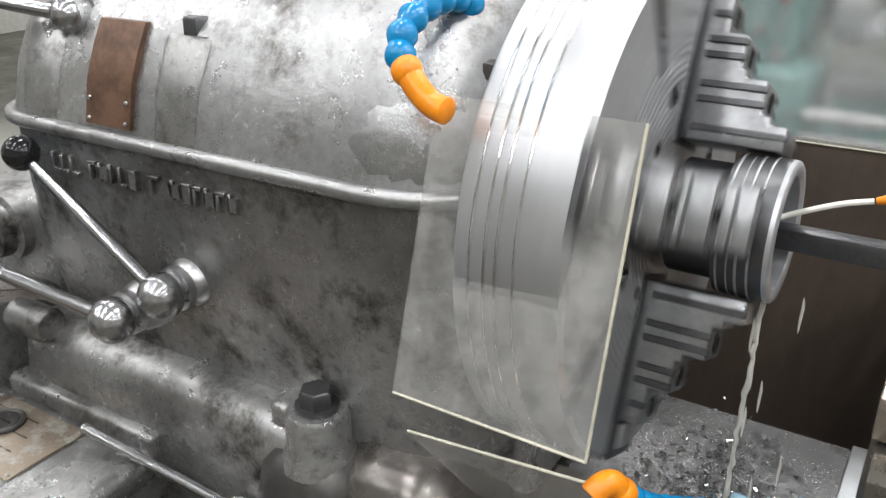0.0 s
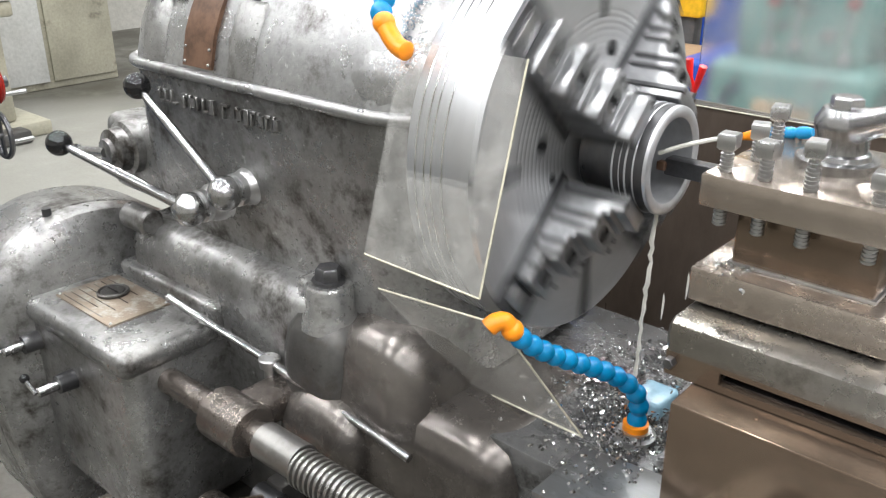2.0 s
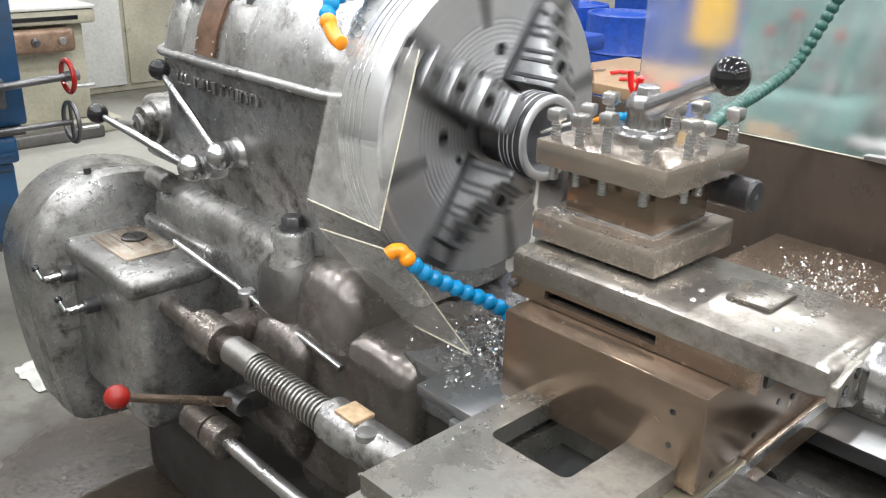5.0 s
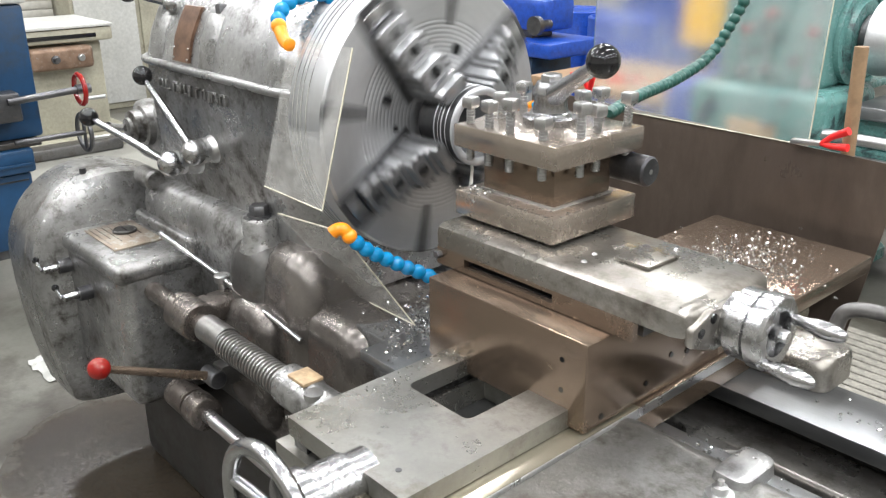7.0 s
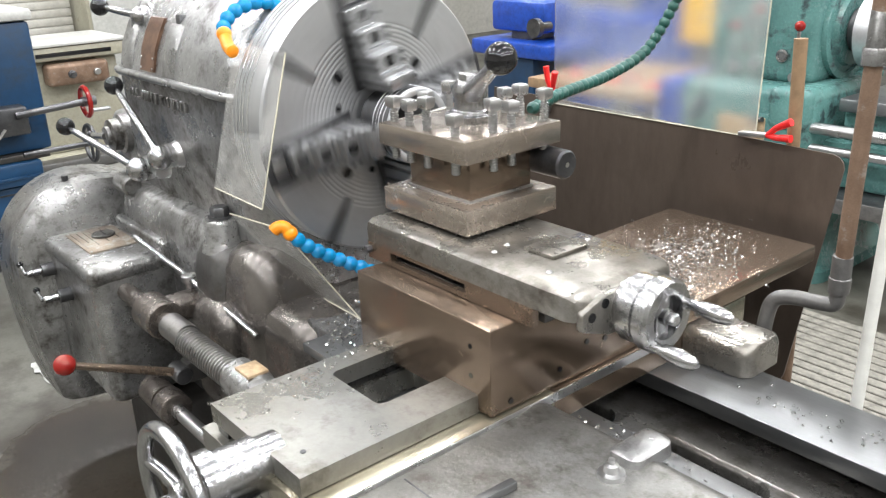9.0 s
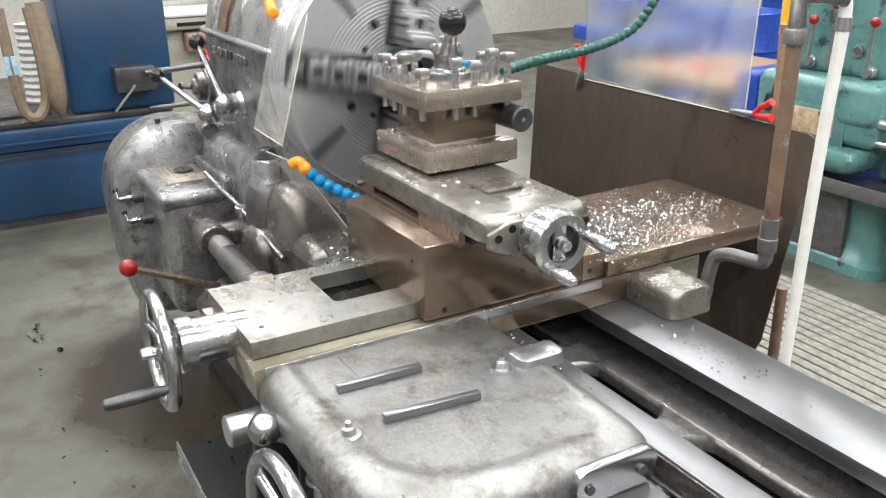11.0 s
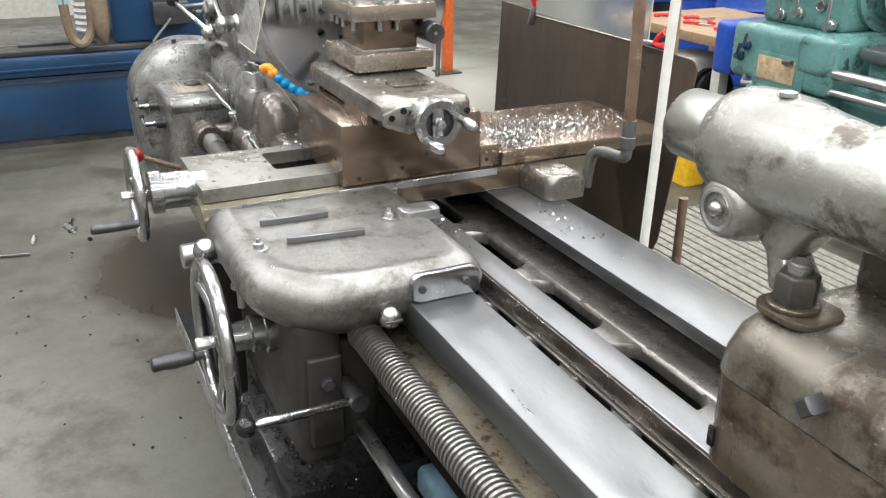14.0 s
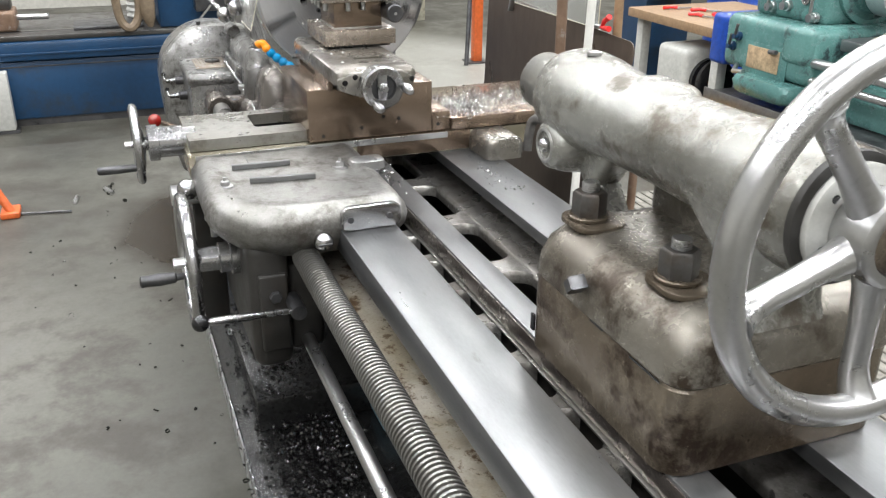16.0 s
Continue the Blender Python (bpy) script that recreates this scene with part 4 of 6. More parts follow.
def carriage():
    s = thing("lathe_saddle", "worn cast-iron lathe saddle with rounded front edge", "lathe saddle", (0.65, 0.7, 0.8))
    o = Matrix.Translation((-0.65, -0.7, -0.8))
    def P(name, bm, mat, label=""):
        bm.transform(o)
        return part(name, bm, mat, s, label)
    def top(z, i):
        return [(x, y, z) for x, y in rounded(0.52 + min(i, 0.01), 1.085 - i, 0.2 + i, 0.7 - i, (0.05, 0.2 - i * 0.5, 0.06, 0.01), 10)]
    P("wing", loft(B(), [top(0.72, 0.06), top(0.76, 0.02), top(0.785, 0.004), top(0.81, 0), top(0.832, 0.005), top(0.85, 0.018), top(0.861, 0.04), top(0.8625, 0.053), top(0.8605, 0.064), top(0.858, 0.074), top(0.8572, 0.085)]), WING)
    for a in ((0.2, 0.28, 0.2, 1.3), (0.28, 0.43, 0.2, 0.41), (0.28, 0.43, 0.6, 1.3)):
        P("bridge", box(B(), *a, 0.801, 0.846, 0.0), SLIDE)
    P("bridge", box(B(), 0.43, 0.556, 0.2, 1.3, 0.801, 0.8635, 0.002), OILWAY, "oil-wet dovetail way")
    P("bridge_floor", box(B(), 0.28, 0.43, 0.41, 0.6, 0.72, 0.75, 0.0), TRAY_SHADE)
    P("bridge_side", box(B(), 0.5, 0.557, 0.7, 1.08, 0.802, 0.866, 0.004), BROWN)
    P("rear_block", loft(B(), [[(x, y, z) for x, y in rounded(0.555, 0.705, 1.075 + i, 1.205 - i, (0.004, 0.03, 0.03, 0.004), 5)] for z, i in ((0.801, 0), (0.842, 0.0), (0.858, 0.008), (0.866, 0.022))]), COMPOUND)
    P("wiper", prism(B(), rounded(0.505, 0.66, 0.8015, 0.864, (0.022,) * 4, 6), "x", 1.085, 1.105, 0.004), CHROME)
    for y in (0.527, 0.628):
        P("wiper_screw", cyl(B(), (1.105, y, 0.832), (1.11, y, 0.832), 0.008, n=12), DARKSTEEL)
    P("ball_screw", ball(B(), (1.10, 0.458, 0.782), 0.024, 18), CHROME)
    P("screw_slot", box(B(), 1.12, 1.126, 0.44, 0.476, 0.78, 0.785, 0.001, 1), DARKSTEEL)
    for x, y, z in ((0.827, 0.265, 0.853), (0.776, 0.59, 0.857)):
        P("oil_nipple", rev(B(), (x, y, z), (x, y, 1), [(0, 0.022), (0.008, 0.021), (0.009, 0.012), (0.02, 0.011), (0.022, 0.005), (0.03, 0.005)], 16), STEEL)
    P("lug", loft(B(), [[(x, y, z) for x, y in rounded(0.74 + i, 0.80 - i, 0.62 + i, 0.72 - i, (0.01, 0.02, 0.02, 0.01), 4)] for z, i in ((0.85, 0), (0.872, 0.002), (0.878, 0.01))]), CAST_LIGHT)
    P("scribe_groove", box(B(), 0.57, 0.664, 0.355, 0.358, 0.855, 0.858, 0.0005, 1), DARKSTEEL)
    P("side_seam", box(B(), 0.5565, 0.559, 0.22, 1.0, 0.846, 0.8645, 0.0005, 1), STEEL)
    return s


carriage()


def strips():
    for (x0, y0), (x1, y1) in (((0.692, 0.303), (0.698, 0.464)), ((0.818, 0.331), (0.835, 0.505))):
        L = math.hypot(x1 - x0, y1 - y0)
        t = tagged(part("steel_strip", box(B(), 0, L, -0.007, 0.007, 0, 0.014, 0.0015), GROUND), "loose square bright steel strip on the saddle", "steel strip", "loose strips on the saddle")
        t.matrix_basis = pose(x0, y0, 0.8575, 0, 0, math.degrees(math.atan2(y1 - y0, x1 - x0)))


strips()


def apron():
    t = thing("lathe_apron", "dark oily cast apron with shade painted in under the saddle", "lathe apron", (0.78, 0.36, 0.3))
    def P(name, bm, mat, label=""):
        bm.transform(Matrix.Translation((-0.78, -0.36, -0.3)))
        return part(name, bm, mat, t, label)
    # The apron's colour includes the shade that falls below the saddle.
    P("housing", box(B(), 0.5, 1.02, 0.28, 0.385, 0.4, 0.76, 0.03, 3), OIL_SHADE)
    P("housing_back", box(B(), 0.5, 0.98, 0.38, 0.48, 0.42, 0.68, 0.02, 3), OIL_SHADE)
    P("side_rib", box(B(), 1.015, 1.035, 0.3, 0.375, 0.46, 0.68, 0.008, 3), OIL_SHADE)
    P("wheel_boss", rev(B(), (0.83, 0.29, 0.66), (0.83, 0, 0.66), [(0, 0.05), (0.03, 0.05), (0.033, 0.042), (0.06, 0.042), (0.063, 0.034), (0.13, 0.032)], 28), CHROME)
    P("knob", ball(B(), (0.649, 0.182, 0.8), 0.03, 22), CHROME)
    P("knob_stem", cyl(B(), (0.649, 0.19, 0.79), (0.66, 0.3, 0.72), 0.012, n=14), CHROME)
    P("clamp_cylinder", cyl(B(), (0.545, 0.3, 0.75), (0.545, 0.14, 0.75), 0.03, n=20, bev=0.003), STEEL)
    P("plunger", rev(B(), (0.77, 0.23, 0.7), (0.77, 0.23, 1), [(0, 0.01), (0.045, 0.01), (0.05, 0.022), (0.058, 0.022)], 16), STEEL)
    P("guide_bolt", bolt(B(), (1.034, 0.34, 0.62), (1, 0, 0), 0.016, 0.014), DARKSTEEL)
    P("edge_plate", prism(B(), [(0.5, 0.3), (0.52, 0.72), (0.5, 0.74), (0.47, 0.6)], "y", 0.2, 0.28, 0.004), OIL_SHADE)


apron()


def apron_wheel():
    t = thing("apron_handwheel", "large polished steel carriage handwheel with turned grip", "handwheel", (0.83, 0.15, 0.66))
    handwheel(t, (0, 0, 0), (0, -1, 0), 0.172, 0.0155, 0.03, 3, CHROME, 0.5, 0.02)
    part("grip", rev(B(), (-0.11, -0.01, -0.09), (-0.11, -1, -0.09), [(0, 0.01), (0.02, 0.011), (0.025, 0.016), (0.07, 0.019), (0.1, 0.016), (0.115, 0.018), (0.12, 0.012)], 18), DARKSTEEL, t)
    part("axle_nut", bolt(B(), (0, -0.01, 0), (0, -1, 0), 0.014, 0.03), STEEL, t)


apron_wheel()


def cross_wheel():
    t = thing("cross_slide_handwheel", "polished cross-slide handwheel with slim dark grip", "handwheel", (0.4, 0.07, 0.872))
    handwheel(t, (0, 0, 0), (0, -1, 0), 0.107, 0.0125, 0.022, 3, CHROME, 0.9, 0.012)
    part("grip", rev(B(), (0.055, -0.005, -0.055), (0.055, -1, -0.055), [(0, 0.007), (0.01, 0.011), (0.06, 0.013), (0.11, 0.012), (0.115, 0.008)], 16), DARKSTEEL, t)
    part("dial", rev(B(), (0, 0.03, 0), (0, 1, 0), [(0, 0.05), (0.002, 0.054), (0.03, 0.054), (0.032, 0.046), (0.1, 0.046), (0.102, 0.04), (0.14, 0.04)], 36), CHROME, t)
    part("axle_nut", bolt(B(), (0, 0.0, 0), (0, -1, 0), 0.011, 0.035), STEEL, t)


cross_wheel()


def feed_lever():
    t = thing("feed_lever", "polished feed lever with black ball knob under the saddle", "lever", (1.09, 0.385, 0.6))
    k = Vector((1.142, 0.141, 0.634)) - Vector((1.09, 0.385, 0.6))
    part("arm", rev(B(), (0, 0, 0), k, [(0, 0.008), (k.length * 0.45, 0.0085), (k.length * 0.5, 0.011), (k.length - 0.03, 0.011), (k.length - 0.02, 0.007), (k.length, 0.007)], 14), CHROME, t)
    part("knob", ball(B(), k, 0.021, 20), BLACK, t)
    part("pivot", cyl(B(), (-0.07, 0.0, 0), (0.02, 0, 0), 0.02, n=16), DARKSTEEL, t)


feed_lever()


def cross_slide():
    s = thing("cross_slide", "machined steel cross slide with oblong pocket", "cross slide", (0.37, 0.6, 0.845))
    o = Matrix.Translation((-0.37, -0.6, -0.845))
    def P(name, bm, mat, label=""):
        bm.transform(o)
        return part(name, bm, mat, s, label)
    # plate with an open oblong pocket
    bm = B()
    outer = [(0.228, 0.21), (0.517, 0.21), (0.517, 1.0), (0.228, 1.0)]
    inner = rounded(0.28, 0.43, 0.415, 0.6, (0.015,) * 4, 4)
    for z in (0.866, 0.9):
        vo = [bm.verts.new((*p, z)) for p in outer]
        vi = [bm.verts.new((*p, z)) for p in inner]
        edges = [bm.edges.new((vo[k], vo[(k + 1) % 4])) for k in range(4)] + [bm.edges.new((vi[k], vi[(k + 1) % len(vi)])) for k in range(len(vi))]
        bmesh.ops.triangle_fill(bm, use_beauty=True, use_dissolve=False, edges=edges)
        if z == 0.866:
            lo, li = vo, vi
        else:
            for a, b in ((lo, vo), (li, vi)):
                for k in range(len(a)):
                    bm.faces.new((a[k], a[(k + 1) % len(a)], b[(k + 1) % len(b)], b[k]))
    P("slide_plate", bm, SLIDE)
    # Black strips under the plate's overhang put its shadow line into colour.
    P("slide_recess_shade", box(B(), 0.44, 0.495, 0.215, 1.0, 0.864, 0.866, 0), TRAY_SHADE)
    P("slide_recess_shade", box(B(), 0.235, 0.27, 0.215, 1.0, 0.8465, 0.866, 0), TRAY_SHADE)
    bm = screw_thread(B(), 0.0, 0.19, 0.0, 0.0, 0.013, 0.009, 0.004, 14)
    bm.transform(pose(0.4, 0.408, 0.81, 0, 0, 90))
    P("feed_screw", bm, STEEL)
    P("riser_foot", box(B(), 0.23, 0.515, 0.6, 1.0, 0.86, 0.872, 0), TRAY_SHADE)
    P("riser_block", box(B(), 0.175, 0.55, 0.556, 0.95, 0.869, 1.028, 0.003), BROWN, "oil-browned steel riser block")
    P("riser_step", box(B(), 0.175, 0.55, 0.95, 1.012, 0.869, 0.93, 0.003), BROWN)
    for x, z in ((0.5, 0.985), (0.5, 0.93)):
        P("set_screw", cyl(B(), (x, 0.5555, z), (x, 0.56, z), 0.005, n=10), BLACK)
    for y, z in ((0.6, 0.885), (0.72, 0.9), (0.79, 0.93), (0.84, 0.92), (0.97, 0.89)):
        P("set_screw", cyl(B(), (0.548, y, z), (0.5515, y, z), 0.0055, n=10), BLACK)
    P("way_screw", cyl(B(), (0.46, 0.25, 0.899), (0.46, 0.25, 0.901), 0.005, n=10), DARKSTEEL)
    P("rear_tray", box(B(), 0.15, 0.56, 1.014, 1.58, 0.868, 0.908, 0.004), BROWN)
    return s


cross_slide()


def compound():
    s = thing("compound_slide", "worn steel compound slide with handwheel", "compound slide", (0.4, 0.73, 1.03))
    o = Matrix.Translation((-0.4, -0.73, -1.03))
    def P(name, bm, mat, label=""):
        bm.transform(o)
        return part(name, bm, mat, s, label)
    def sect(x, i, z0):
        return [(x, y, z) for y, z in [(0.612 + i, z0), (0.61 + i, 1.09 - i), (0.613 + i, 1.103 - i), (0.625 + i, 1.11 - i), (0.84 - i, 1.11 - i), (0.852 - i, 1.103 - i), (0.855 - i, 1.09 - i), (0.853 - i, z0)]]
    P("slide_body", loft(B(), [sect(0.134, 0.006, 1.066), sect(0.14, 0, 1.064), sect(0.655, 0, 1.064), sect(0.674, 0.004, 1.066), sect(0.682, 0.014, 1.07)]), COMPOUND)
    # skirt with a long slot in its front
    for a in ((0.137, 0.59, 1.03, 1.04), (0.137, 0.21, 1.04, 1.057), (0.425, 0.59, 1.04, 1.057), (0.137, 0.59, 1.057, 1.066)):
        P("slide_skirt", box(B(), a[0], a[1], 0.612, 0.625, a[2], a[3], 0.0), BROWN)
    P("skirt_core", box(B(), 0.137, 0.59, 0.64, 0.852, 1.03, 1.066, 0.0), CAST_DARK)
    P("slot_floor", box(B(), 0.21, 0.425, 0.625, 0.64, 1.03, 1.042, 0), BLACK)
    P("end_bracket", prism(B(), [(0.66, 1.102), (0.8, 1.102), (0.845, 1.08), (0.84, 1.055), (0.78, 1.03), (0.68, 1.03), (0.615, 1.055), (0.615, 1.085)], "x", 0.676, 0.692, 0.006), COMPOUND)
    P("drum", rev(B(), (0.69, 0.727, 1.07), (1, 0.727, 1.07), [(0, 0.046), (0.012, 0.048), (0.014, 0.056), (0.042, 0.056), (0.044, 0.052), (0.048, 0.052), (0.05, 0.06), (0.07, 0.06), (0.075, 0.055), (0.075, 0.036), (0.055, 0.034), (0.053, 0.014), (0.075, 0.013), (0.078, 0.008)], 40), CHROME)
    P("wheel_recess", rev(B(), (0.7455, 0.727, 1.07), (1, 0.727, 1.07), [(0, 0.0405), (0.002, 0.0405), (0.0025, 0.015)], 32), DARKSTEEL)
    P("wheel_arm", box(B(), 0.747, 0.757, 0.712, 0.742, 1.032, 1.108, 0.006, 3), CHROME)
    P("hub_nut", bolt(B(), (0.765, 0.727, 1.07), (1, 0, 0), 0.01, 0.015), STEEL)
    for a in (10, 225):
        y, z = 0.727 + 0.05 * math.cos(radians(a)), 1.07 + 0.05 * math.sin(radians(a))
        P("crank_handle", rev(B(), (0.755, y, z), (1, y + 0.02, z - 0.02), [(0, 0.006), (0.01, 0.009), (0.018, 0.008), (0.04, 0.013), (0.06, 0.014), (0.08, 0.01), (0.085, 0.005)], 16), CHROME)
    P("plate", box(B(), 0.478, 0.548, 0.703, 0.79, 1.11, 1.117, 0.002), COMPOUND)
    for x, y in ((0.45, 0.66), (0.44, 0.7), (0.58, 0.66), (0.52, 0.82)):
        P("oil_ball", rev(B(), (x, y, 1.109), (x, y, 2), [(0, 0.006), (0.003, 0.005), (0.005, 0.002)], 10), STEEL)
    for y, z in ((0.635, 1.075), (0.665, 1.09), (0.79, 1.09), (0.835, 1.075)):
        P("cap_screw", cyl(B(), (0.6915, y, z), (0.694, y, z), 0.008, n=12), BLACK)
    P("side_screw", bolt(B(), (0.145, 0.612, 1.05), (0, -1, 0), 0.008, 0.012), DARKSTEEL)
    return s


compound()


def toolpost():
    s = thing("tool_post", "four-way steel tool post with square-head bolts", "tool post", (0.26, 0.775, 1.11))
    o = Matrix.Translation((-0.26, -0.775, -1.11))
    def P(name, bm, mat, label=""):
        bm.transform(o)
        return part(name, bm, mat, s, label)
    P("base_plate", box(B(), 0.134, 0.38, 0.66, 0.89, 1.118, 1.165, 0.003), TOOL)
    P("base_foot", box(B(), 0.15, 0.365, 0.675, 0.875, 1.1105, 1.118, 0), BLACK)
    P("core", box(B(), 0.17, 0.345, 0.7, 0.855, 1.165, 1.25, 0.003), BROWN)
    P("core_bead", box(B(), 0.166, 0.349, 0.696, 0.859, 1.165, 1.17, 0.001), STEEL)
    P("top_plate", box(B(), 0.135, 0.385, 0.655, 0.895, 1.25, 1.292, 0.003), TOOL)
    rng = random.Random(3)
    for x, y in ((0.155, 0.68), (0.205, 0.678), (0.26, 0.675), (0.335, 0.677), (0.365, 0.74), (0.36, 0.79), (0.365, 0.87), (0.3, 0.872), (0.255, 0.875), (0.165, 0.75), (0.165, 0.81)):
        h = rng.choice((0.02, 0.03, 0.034, 0.042))
        bm = screw_thread(B(), 0, 0.068 + h, 0, 0, 0.0085, 0.005, 0.0018, 10)
        bm.transform(pose(x, y, 1.222, 0, -90, 0))
        P("clamp_bolt", bm, STEEL)
        bm = rev(B(), (0, 0, 0), (0, 0, 1), [(0, 0.012), (0.003, 0.0155), (0.018, 0.0165), (0.021, 0.014)], 4)
        bm.transform(Matrix.Translation((x, y, 1.29 + h)) @ pose(0, 0, 0, 0, 0, rng.uniform(20, 70)))
        P("bolt_head", bm, STEEL)
    P("hub", rev(B(), (0.25, 0.79, 1.292), (0.25, 0.79, 2), [(0, 0.05), (0.012, 0.05), (0.014, 0.04), (0.02, 0.038), (0.022, 0.033), (0.04, 0.03), (0.05, 0.034), (0.06, 0.034), (0.075, 0.026)], 28), CHROME)
    P("hub_nut", bolt(B(), (0.25, 0.79, 1.365), (0, 0, 1), 0.02, 0.016), CHROME)
    a, b = Vector((0.262, 0.784, 1.345)), Vector((0.443, 0.688, 1.435))
    P("arm", rev(B(), a, b, [(0, 0.022), (0.05, 0.017), (0.1, 0.014), ((b - a).length, 0.012)], 16), CHROME)
    P("knob", ball(B(), b, 0.0275, 24), BLACK)
    P("tool_holder", rev(B(), (0.33, 0.878, 1.215), (1, 0.878, 1.215), [(0, 0.028), (0.083, 0.028), (0.087, 0.024)], 28), DARKSTEEL, "round black tool shank")
    P("tool_tip", cyl(B(), (0.4171, 0.878, 1.215), (0.4176, 0.878, 1.215), 0.005, n=10), STEEL)
    return s


toolpost()


def tailstock():
    s = thing("lathe_tailstock", "heavy worn grey cast-iron tailstock with handwheel", "lathe tailstock", (2.0, 0.86, 0.8))
    o = Matrix.Translation((-2.0, -0.86, -0.8))
    def P(name, bm, mat, label=""):
        bm.transform(o)
        return part(name, bm, mat, s, label)
    def blk(z, i, j=0.0):
        return [(x, y, z) for x, y in rounded(1.725 + i, 2.2 - i, 0.70 + j, 1.12 - i, (0.055, 0.045, 0.05, 0.05), 6)]
    P("sole", loft(B(), [blk(0.802, 0.002, 0.002), blk(0.945, 0.002, 0.002), blk(0.951, 0.006, 0.006)]), SOLE, "rust-browned lower casting")
    P("base", loft(B(), [blk(0.951, 0.004, 0.004), blk(0.956, 0.0, 0.0), blk(0.99, 0.003, 0.004), blk(1.02, 0.01, 0.016), blk(1.04, 0.022, 0.036), blk(1.051, 0.04, 0.06), blk(1.055, 0.06, 0.085)]), BASECAST)
    for x in (1.79, 2.06):
        P("seat", prism(B(), rounded(x - 0.047, x + 0.06, 0.742, 0.84, (0.035,) * 4, 6), "z", 1.05, 1.06, 0.002), SOLE)
    P("barrel", rev(B(), (1.53, SPIN_Y, SPIN_Z), (3, SPIN_Y, SPIN_Z), [(0.018, 0.056), (0.019, 0.066), (0.023, 0.074), (0.035, 0.083), (0.06, 0.09), (0.1, 0.0935), (0.15, 0.091), (0.2, 0.084), (0.25, 0.0795), (0.42, 0.079), (0.5, 0.08), (0.56, 0.084), (0.62, 0.09), (0.7, 0.094), (0.735, 0.093), (0.745, 0.088)], 40), TAIL)
    P("barrel_ridge", box(B(), 1.8, 1.93, SPIN_Y - 0.028, SPIN_Y + 0.045, SPIN_Z + 0.03, SPIN_Z + 0.087, 0.026, 4), TAIL)
    P("oil_cup", rev(B(), (1.66, SPIN_Y - 0.01, SPIN_Z + 0.091), (1.66, SPIN_Y - 0.01, 3), [(0, 0.014), (0.006, 0.013), (0.008, 0.005)], 14), STEEL)
    P("quill", rev(B(), (1.45, SPIN_Y, SPIN_Z), (3, SPIN_Y, SPIN_Z), [(0, 0.053), (0.006, 0.058), (0.11, 0.058)], 36), SLIDE, "bright ground quill")
    P("lock_boss", rev(B(), (1.63, 0.84, 1.15), (1.63, 0.75, 1.15), [(0, 0.06), (0.03, 0.055), (0.06, 0.044), (0.066, 0.036), (0.067, 0.026), (0.062, 0.024)], 28), TAIL)
    P("lock_ring", ring(B(), (1.63, 0.776, 1.15), (0, -1, 0), 0.03, 0.005, 28, 8), STEEL)
    P("lock_pin", ball(B(), (1.63, 0.776, 1.15), 0.015, 16), CHROME)
    P("web", loft(B(), [[(x, y, z) for x, y in rounded(1.60 + i, 1.72 + j, 0.83, 0.9, (0.02,) * 4, 4)] for z, i, j in ((1.04, 0.09, 0.04), (1.09, 0.075, 0.0), (1.14, 0.02, 0.04), (1.2, 0.0, 0.1))]), TAIL)
    P("web", loft(B(), [[(x, y, z) for x, y in rounded(2.125 - i, 2.2 + 0.4 * i, 0.785 - 0.1 * i, 0.95, (0.035,) * 4, 5)] for z, i in ((1.04, 0.035), (1.06, 0.012), (1.1, 0.0), (1.14, 0.02), (1.2, 0.09))]), TAIL)
    P("web", box(B(), 1.76, 1.98, 0.93, 0.985, 1.04, 1.2, 0.02, 3), BASECAST)
    for x in (1.79, 2.06):
        P("washer", cyl(B(), (x, 0.785, 1.06), (x, 0.785, 1.068), 0.037, n=28, bev=0.002), SOLE)
        P("nut", bolt(B(), (x, 0.785, 1.068), (0, 0, 1), 0.031, 0.043), CAST_DARK)
        bm = screw_thread(B(), 0, 0.025, 0, 0, 0.016, 0.004, 0.0015, 14)
        bm.transform(pose(x, 0.785, 1.103, 0, -90, 0))
        P("stud", bm, STEEL)
    bm = rev(B(), (1.926, 0.702, 1.005), (1.926, 0.6, 1.005), [(0, 0.017), (0.026, 0.017), (0.03, 0.014)], 4)
    P("clamp_screw", bm, DARKSTEEL)
    P("slot", box(B(), 1.752, 1.765, 0.6985, 0.705, 0.83, 0.865, 0.003), BLACK)
    P("seam", box(B(), 1.96, 2.0, 0.6985, 0.7, 0.953, 0.956, 0), BLACK)
    P("seam", box(B(), 2.08, 2.16, 0.6985, 0.7, 0.95, 0.953, 0), BLACK)
    P("rear_flange", rev(B(), (2.262, SPIN_Y, SPIN_Z), (3, SPIN_Y, SPIN_Z), [(0, 0.086), (0.006, 0.09), (0.02, 0.09), (0.024, 0.084)], 40), OIL_SHADE)
    P("dial", rev(B(), (2.285, SPIN_Y, SPIN_Z), (3, SPIN_Y, SPIN_Z), [(0, 0.078), (0.012, 0.079), (0.016, 0.075), (0.02, 0.05)], 40), GREY, "pale painted dial disc")
    for a in (140, 205):
        y, z = SPIN_Y + 0.062 * math.cos(radians(a)), SPIN_Z + 0.062 * math.sin(radians(a))
        P("dial_hole", cyl(B(), (2.3, y, z), (2.3035, y, z), 0.006, n=12), BLACK)
    hw = part("handwheel", ring(B(), (0.352, 0, SPIN_Z - 0.8), (1, 0, 0), 0.236, 0.0205, 72, 16), STEEL, s, "large polished rim")
